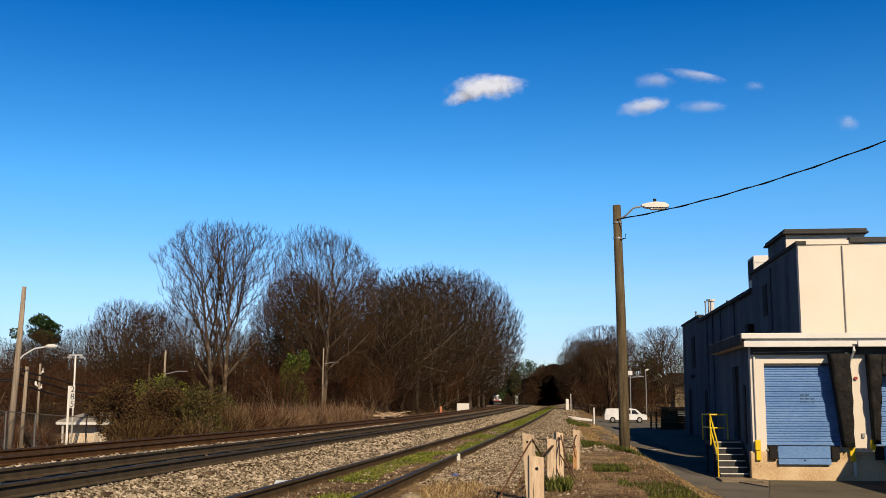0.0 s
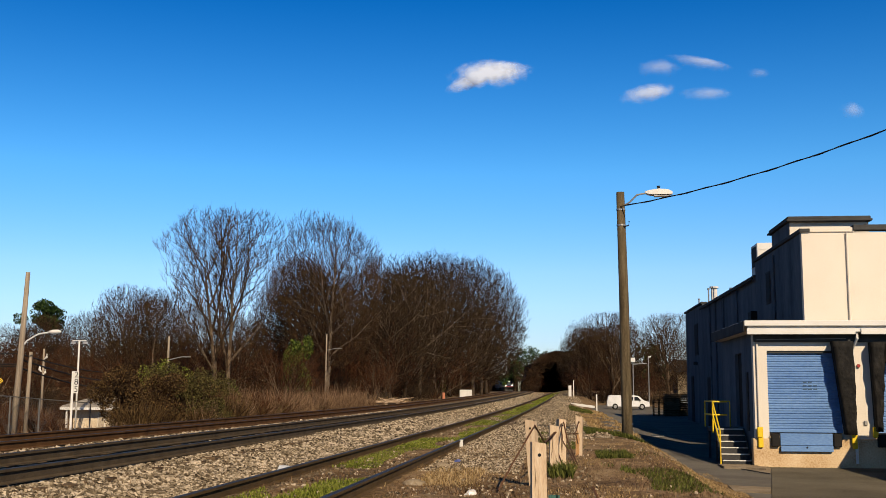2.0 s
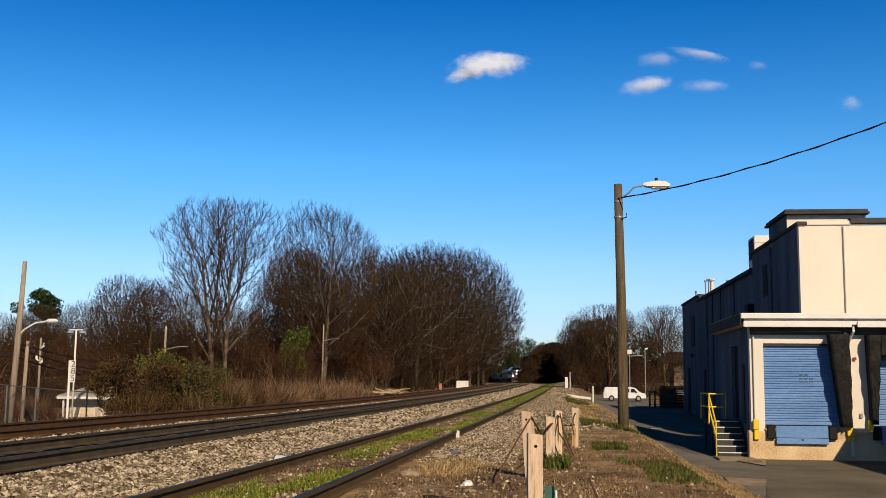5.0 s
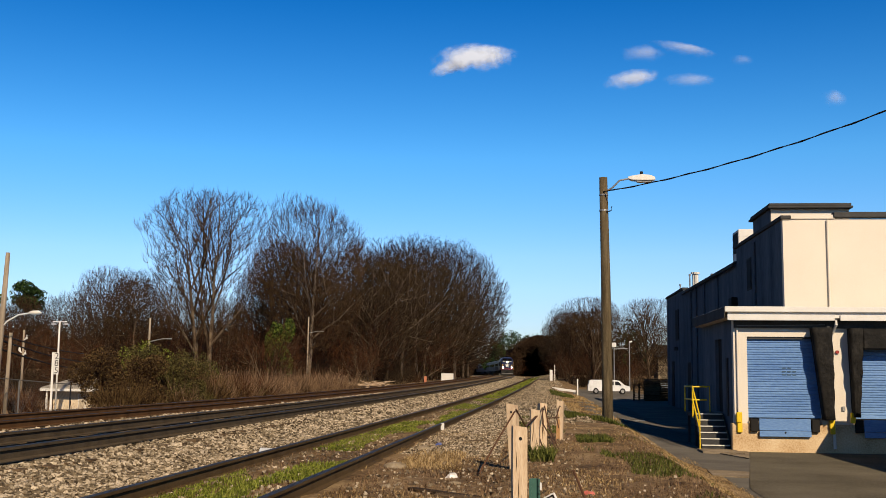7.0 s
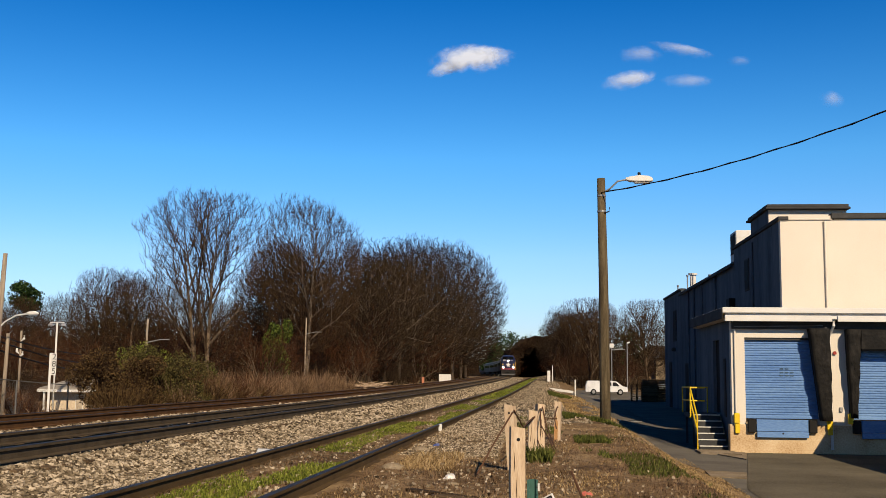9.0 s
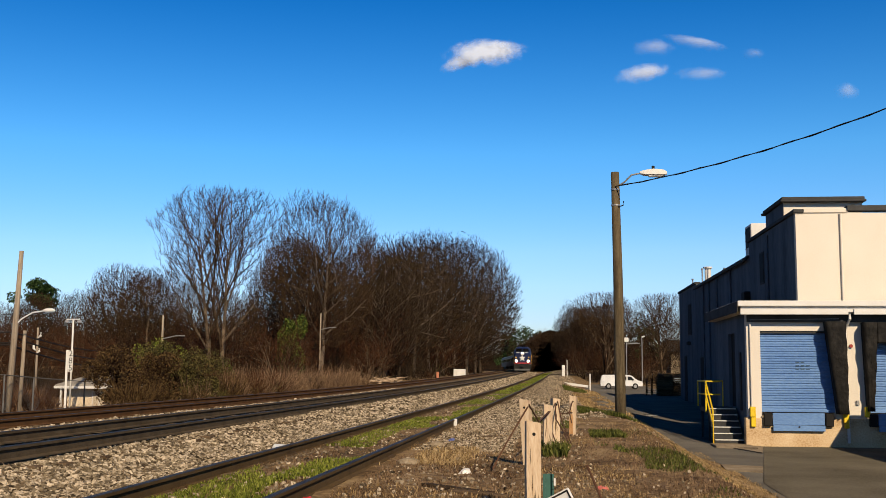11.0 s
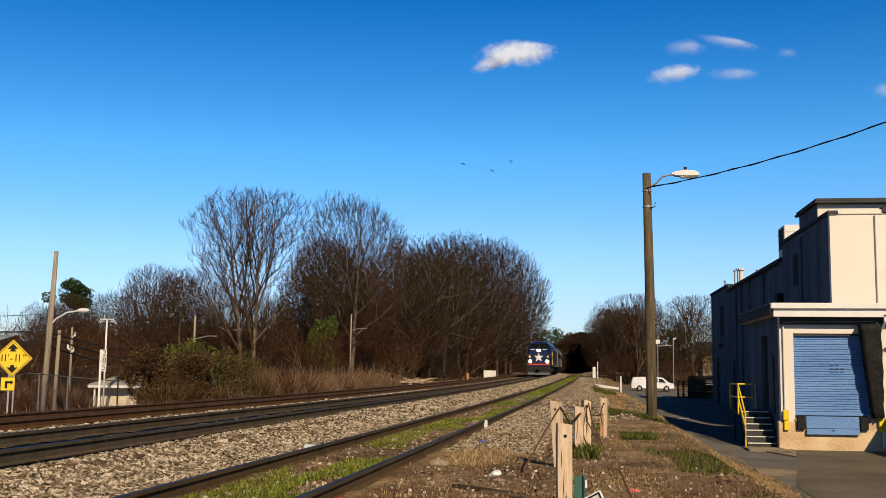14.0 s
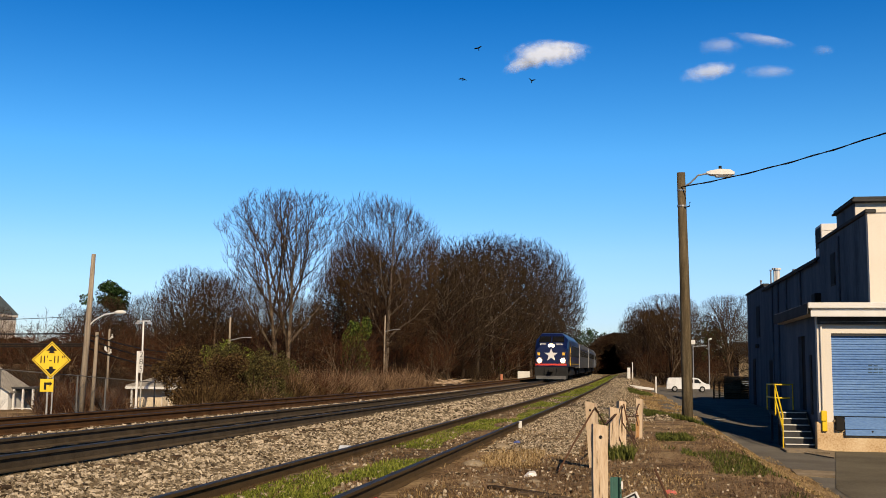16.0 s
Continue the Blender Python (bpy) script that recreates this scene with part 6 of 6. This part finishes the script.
# ---- ballast, grass and litter ----
def scatter_stones(name, regions, label, seed):
    """Angular stones, each its own shape. regions: x0, x1, y0, y1, count, size, centre line."""
    rng = np.random.default_rng(seed)
    base = np.array([(a, b, c) for a in (-1, 1) for b in (-1, 1) for c in (-1, 1)], float) * .66
    quads = np.array([(0, 1, 3, 2), (4, 6, 7, 5), (0, 4, 5, 1), (2, 3, 7, 6), (0, 2, 6, 4), (1, 5, 7, 3)])
    V, F, o = [], [], 0
    for x0, x1, y0, y1, n, size, line in regions:
        u = rng.random(n)
        y = y0 + (y1 - y0) * u ** 1.6
        x = rng.uniform(x0, x1, n) + line(y)
        z = ground_z(x, y)
        s = size * rng.uniform(.55, 1.35, n)
        pts = base[None] * s[:, None, None] * rng.uniform(.6, 1.15, (n, 1, 3)) * rng.uniform(.7, 1.1, (n, 8, 3)) + rng.normal(0, .13, (n, 8, 3)) * s[:, None, None]
        a = rng.uniform(0, 6.283, n)
        b = rng.uniform(-.9, .9, n)
        ca, sa, cb, sb = np.cos(a), np.sin(a), np.cos(b), np.sin(b)
        px, py, pz = pts[..., 0], pts[..., 1], pts[..., 2]
        py, pz = py * cb[:, None] - pz * sb[:, None], py * sb[:, None] + pz * cb[:, None]
        px, py = px * ca[:, None] - py * sa[:, None], px * sa[:, None] + py * ca[:, None]
        P = np.stack([px + x[:, None], py + y[:, None], pz * 1.0 + z[:, None] + s[:, None] * .2], -1).reshape(-1, 3)
        V.append(P)
        F.append((quads[None] + (np.arange(n) * 8)[:, None, None] + o).reshape(-1, 4))
        o += n * 8
    me = bpy.data.meshes.new(name)
    me.from_pydata(np.concatenate(V).tolist(), [], np.concatenate(F).tolist())
    me.materials.append(MAT["stone"])
    ob = new(name, me)
    tagged(ob, label, "gravel", kind="stuff")


LINE0 = lambda y: y * 0.0
scatter_stones("ballast_stones", [(-5.95, -4.1, 8, 30, 28000, .031, LINE0), (-6.1, -4.2, 26, 75, 9000, .05, lambda y: .4 * bend(y)), (-7.5, -6.5, 9, 40, 3500, .034, bend), (-9.9, -8.0, 11, 60, 5500, .045, bend), (-4.0, -2.75, 8, 60, 1500, .028, lambda y: .0165 * y), (-14.0, -12.0, 14, 80, 5000, .05, bend), (-6.2, -4.4, 70, 210, 7000, .07, bend)],
               "loose grey-brown crushed stone ballast", 4)
scatter_stones("verge_gravel", [(-2.15, -.6, 17, 40, 12000, .024, LINE0), (-2.1, .6, 8, 60, 3600, .022, LINE0), (-1.7, 1.6, 30, 95, 7000, .033, LINE0), (.0, 3.2, 9, 30, 500, .022, LINE0), (-.6, 2.8, 85, 200, 4200, .05, LINE0)], "pale gravel scattered over the verge", 6)


def blades(name, regions, mat, label, seed, cat="grass", skew=0.0):
    """Single grass blades. regions: x0, x1, y0, y1, count, height, width, lean, patch."""
    rng = np.random.default_rng(seed)
    V, F, o = [], [], 0
    for x0, x1, y0, y1, n, h, w, lean, patch in regions:
        y = y0 + (y1 - y0) * rng.random(n) ** 1.4
        x = rng.uniform(x0, x1, n)
        if patch:
            keep = np.array([noise.noise(Vector((a * .9 + seed, b * .35, 0))) for a, b in zip(x, y)]) > patch - .5
            x, y = x[keep], y[keep]
        x = x + skew * y
        n = len(x)
        z = ground_z(x, y) - .01
        a = rng.uniform(0, 6.283, n)
        l = rng.uniform(.1, 1, n) * lean
        hh = h * rng.uniform(.5, 1.2, n)
        b = rng.uniform(0, 6.283, n)
        p0 = np.stack([x - np.cos(a) * w, y - np.sin(a) * w, z], -1)
        p1 = np.stack([x + np.cos(a) * w, y + np.sin(a) * w, z], -1)
        mid = np.stack([x + np.cos(b) * l * hh * .4, y + np.sin(b) * l * hh * .4, z + hh * .6 * np.cos(l * .5)], -1)
        off = np.stack([np.cos(a) * w * .8, np.sin(a) * w * .8, a * 0], -1)
        tip = np.stack([x + np.cos(b) * l * hh, y + np.sin(b) * l * hh, z + hh * np.cos(np.minimum(l, 1.45))], -1)
        V.append(np.stack([p0, p1, mid + off, mid - off, tip], 1).reshape(-1, 3))
        k = np.arange(n)[:, None] * 5 + o
        F.append(np.concatenate([np.concatenate([k, k + 1, k + 2], 1), np.concatenate([k, k + 2, k + 3], 1), np.concatenate([k + 3, k + 2, k + 4], 1)], 0))
        o += n * 5
    me = bpy.data.meshes.new(name)
    me.from_pydata(np.concatenate(V).tolist(), [], np.concatenate(F).tolist())
    me.materials.append(MAT[mat])
    ob = new(name, me)
    tagged(ob, label, cat, kind="stuff")


S = SIDING
blades("track_grass", [(S - .66, S + .66, 9, 30, 32000, .06, .006, 1.2, .57), (S - .62, S + .72, 24, 75, 18000, .075, .014, 1.1, .48), (S - .6, S + .7, 60, 200, 10000, .10, .035, 1.0, .4), (S - .1, S + .66, 8.5, 15, 9000, .085, .006, 1.1, .35)], "grass", "bright green grass growing between the siding rails", 12, skew=.0165)
blades("straw_grass", [(2.3, 4.6, 8, 34, 30000, .06, .006, 1.48, .3), (.5, 2.6, 8, 30, 9000, .05, .005, 1.5, .5), (-2.3, 1.0, 8, 24, 12000, .06, .005, 1.5, .48), (-1.9, -1.1, 14.5, 17.5, 1500, .12, .005, 1.3, 0), (1.5, 3.6, 40, 100, 8000, .12, .02, 1.35, .4)], "straw", "flattened dry straw-coloured grass on the verge", 13)
blades("verge_weeds", [(.9, 1.7, 33, 39, 5000, .16, .011, .9, .3), (1.6, 2.9, 31, 37, 7000, .17, .011, .9, .3), (.8, 1.45, 20.8, 22.6, 1200, .13, .012, 1.0, .35), (.5, 2.1, 12, 19, 7000, .09, .006, 1.1, .6), (-.1, .25, 16.2, 17.2, 420, .22, .010, .8, 0), (.55, 1.2, 16, 19, 1300, .10, .012, 1.0, .5), (1.0, 2.6, 76, 92, 4500, .16, .03, .9, .3), (-.6, .6, 24, 34, 1800, .08, .010, 1.0, .55), (1.5, 3.4, 9, 24, 2600, .06, .008, 1.2, .62), (7.0, 9.6, 36.72, 36.92, 900, .05, .008, 1.2, .35)], "weed", "olive green weeds and grass tufts on the verge", 14)
blades("ground_litter", [(-2.2, 2.2, 8, 24, 30000, .06, .0045, 1.5, 0), (S - .68, S + .68, 8.5, 40, 7000, .06, .005, 1.5, 0), (-6, -4.2, 8, 18, 700, .1, .004, 1.5, 0), (-15, -12.8, 20, 70, 6000, .35, .008, 1.2, 0)], "dry", "dead stalks and leaf litter on the ground", 15, "leaf litter")


# ---- clouds ----
def cloud_material(name, density, seed, ratio):
    m = bpy.data.materials.new(name)
    m.use_nodes = True
    nt = m.node_tree
    n, l = nt.nodes, nt.links
    b = n["Principled BSDF"]
    b.inputs["Base Color"].default_value = (.36, .42, .55, 1)
    b.inputs["Roughness"].default_value = 1.0
    b.inputs["Specular IOR Level"].default_value = 0
    tc = n.new("ShaderNodeTexCoord")
    noi = n.new("ShaderNodeTexNoise")
    noi.inputs["Scale"].default_value, noi.inputs["Detail"].default_value, noi.inputs["Roughness"].default_value = 1.6, 5, .55
    mp = n.new("ShaderNodeMapping")
    mp.inputs["Location"].default_value = (seed, seed * .7, 0)
    l.new(tc.outputs["Object"], mp.inputs[0])
    l.new(mp.outputs[0], noi.inputs["Vector"])
    ln = n.new("ShaderNodeVectorMath")
    ln.operation = "LENGTH"
    l.new(tc.outputs["Object"], ln.inputs[0])
    mp.inputs["Scale"].default_value = (ratio, 1, 1)
    inv = n.new("ShaderNodeMath")
    inv.operation = "SUBTRACT"
    inv.inputs[0].default_value = 1.0
    l.new(ln.outputs["Value"], inv.inputs[1])
    a = n.new("ShaderNodeMath")
    a.operation = "MULTIPLY_ADD"
    a.inputs[1].default_value, a.inputs[2].default_value = 1.0, -.5
    l.new(noi.outputs["Fac"], a.inputs[0])
    s = n.new("ShaderNodeMath")
    s.operation = "MULTIPLY_ADD"
    s.inputs[1].default_value = 1.3
    l.new(inv.outputs[0], s.inputs[0])
    l.new(a.outputs[0], s.inputs[2])
    r0 = n.new("ShaderNodeMapRange")
    r0.interpolation_type = "SMOOTHSTEP"
    r0.inputs[1].default_value, r0.inputs[2].default_value, r0.inputs[3].default_value, r0.inputs[4].default_value = .18, 1.25, 0, density
    l.new(s.outputs[0], r0.inputs[0])
    r1 = n.new("ShaderNodeMapRange")
    r1.interpolation_type = "SMOOTHSTEP"
    r1.inputs[1].default_value, r1.inputs[2].default_value = 0, .3
    l.new(inv.outputs[0], r1.inputs[0])
    r = n.new("ShaderNodeMath")
    r.operation = "MULTIPLY"
    l.new(r0.outputs[0], r.inputs[0])
    l.new(r1.outputs[0], r.inputs[1])
    l.new(r.outputs[0], b.inputs["Alpha"])
    return m


def cloud(x, z, w, h, density, seed, tilt=0.0, y=1500.0):
    """A distant cloud: three thin curved sheets of drifting vapour, far behind everything."""
    c = thing("cloud", "small white fair-weather cloud in a blue sky", "cloud", (x, y, z), group="clouds", kind="structure")
    mat = cloud_material("cloud_vapour", density, seed, w / h)
    for k, (dx, dz, sw, sh) in enumerate(((0, 0, 1, 1), (.22, .18, .7, .75))):
        m = Mesh()
        n = 10
        for i in range(n + 1):
            for j in range(n + 1):
                u, v = i / n * 2 - 1, j / n * 2 - 1
                m.v.append((u, .25 * (u * u + v * v), v))
        for i in range(n):
            for j in range(n):
                p = i * (n + 1) + j
                m.f.append((p, p + 1, p + n + 2, p + n + 1))
                m.mi.append(0)
        o = part("vapour", m, mat, c, smooth=True)
        o.matrix_basis = pose(dx * w, k * 12, dz * h, -16, tilt, 0) @ Matrix.Diagonal((w * sw, 30, h * sh, 1))
    return c


cloud(-92, 460, 76, 31, 1.2, 3.1, -2)
cloud(-126, 447, 44, 17, .8, 8.3, -20)
cloud(131, 425, 52, 20, .6, 1.7, -10)
cloud(214, 422, 48, 16, .2, 5.2, 0)
cloud(208, 468, 58, 14, .27, 9.4, 12)
cloud(149, 462, 40, 20, .2, 6.6, 0)
cloud(414, 393, 22, 19, .16, 2.2, 0)
cloud(288, 450, 22, 12, .09, 4.0, 0)


# seconds, x, y, z of each bird
BIRD_ROWS = [
    [(10.5, -23.9, 330.0, 40.1), (11.0, -25.3, 310.0, 41.9), (11.5, -26.3, 290.0, 40.9), (12.0, -27.5, 270.0, 39.5), (12.5, -28.1, 250.0, 40.0), (13.0, -27.3, 232.0, 41.3), (13.5, -24.2, 214.0, 41.4), (14.0, -21.6, 196.0, 40.0), (14.5, -19.5, 178.0, 37.7), (15.0, -18.2, 160.0, 36.0), (15.5, -17.0, 138.0, 34.8), (16.0, -16.3, 114.0, 33.5)],
    [(10.5, -23.2, 330.0, 39.4), (11.0, -24.7, 310.0, 41.5), (11.5, -25.1, 290.0, 41.8), (12.0, -25.9, 270.0, 42.5), (12.5, -24.0, 250.0, 44.3), (13.0, -19.6, 232.0, 45.4), (13.5, -15.4, 214.0, 42.9), (14.0, -12.7, 196.0, 40.3), (14.5, -10.9, 178.0, 38.5), (15.0, -10.8, 160.0, 37.8), (15.5, -11.7, 138.0, 36.8), (16.0, -14.6, 114.0, 36.9)],
    [(10.5, -22.5, 330.0, 39.4), (11.0, -23.5, 310.0, 40.7), (11.5, -24.3, 290.0, 39.8), (12.0, -25.2, 270.0, 38.7), (12.5, -24.8, 250.0, 39.8), (13.0, -22.6, 232.0, 41.5), (13.5, -19.1, 214.0, 41.2), (14.0, -16.1, 196.0, 38.6), (14.5, -13.7, 178.0, 36.8), (15.0, -12.1, 160.0, 35.8), (15.5, -10.2, 138.0, 34.5), (16.0, -8.7, 114.0, 33.0)],
]

def motions():
    walk(LOCO, rolling(0.0, 21.0))
    for i, c in enumerate(COACHES):
        walk(c, rolling(21.3 + i * 25.8, 25.8))
    for i, (b, path) in enumerate(zip(BIRDS, BIRD_ROWS)):
        first = path[0]
        rows = [(0.0, pose(first[1], first[2] + 60, first[3] - 9, 0, 0, 0)), (9.0, pose(first[1], first[2] + 25, first[3] - 4, 0, 0, 0))]
        for k, (t, x, y, z) in enumerate(path):
            q = path[min(k + 1, len(path) - 1)]
            p = path[max(k - 1, 0)]
            bank = max(-35, min(35, (q[1] - p[1]) * 3))
            rows.append((t, pose(x, y, z, -25, bank + (8 if (k + i) % 2 else -8), 0)))
        walk(b, rows)
        for j, w in enumerate(o for o in b.children if o.name.startswith("wing")):
            s = -1 if j == 0 else 1
            beat = []
            for n in range(0, 129):
                beat.append((n * 0.125, pose(0, 0, 0, 0, -s * (12 + 32 * math.sin(n * 1.9 + i * 2)), 0)))
            walk(w, beat)


motions()
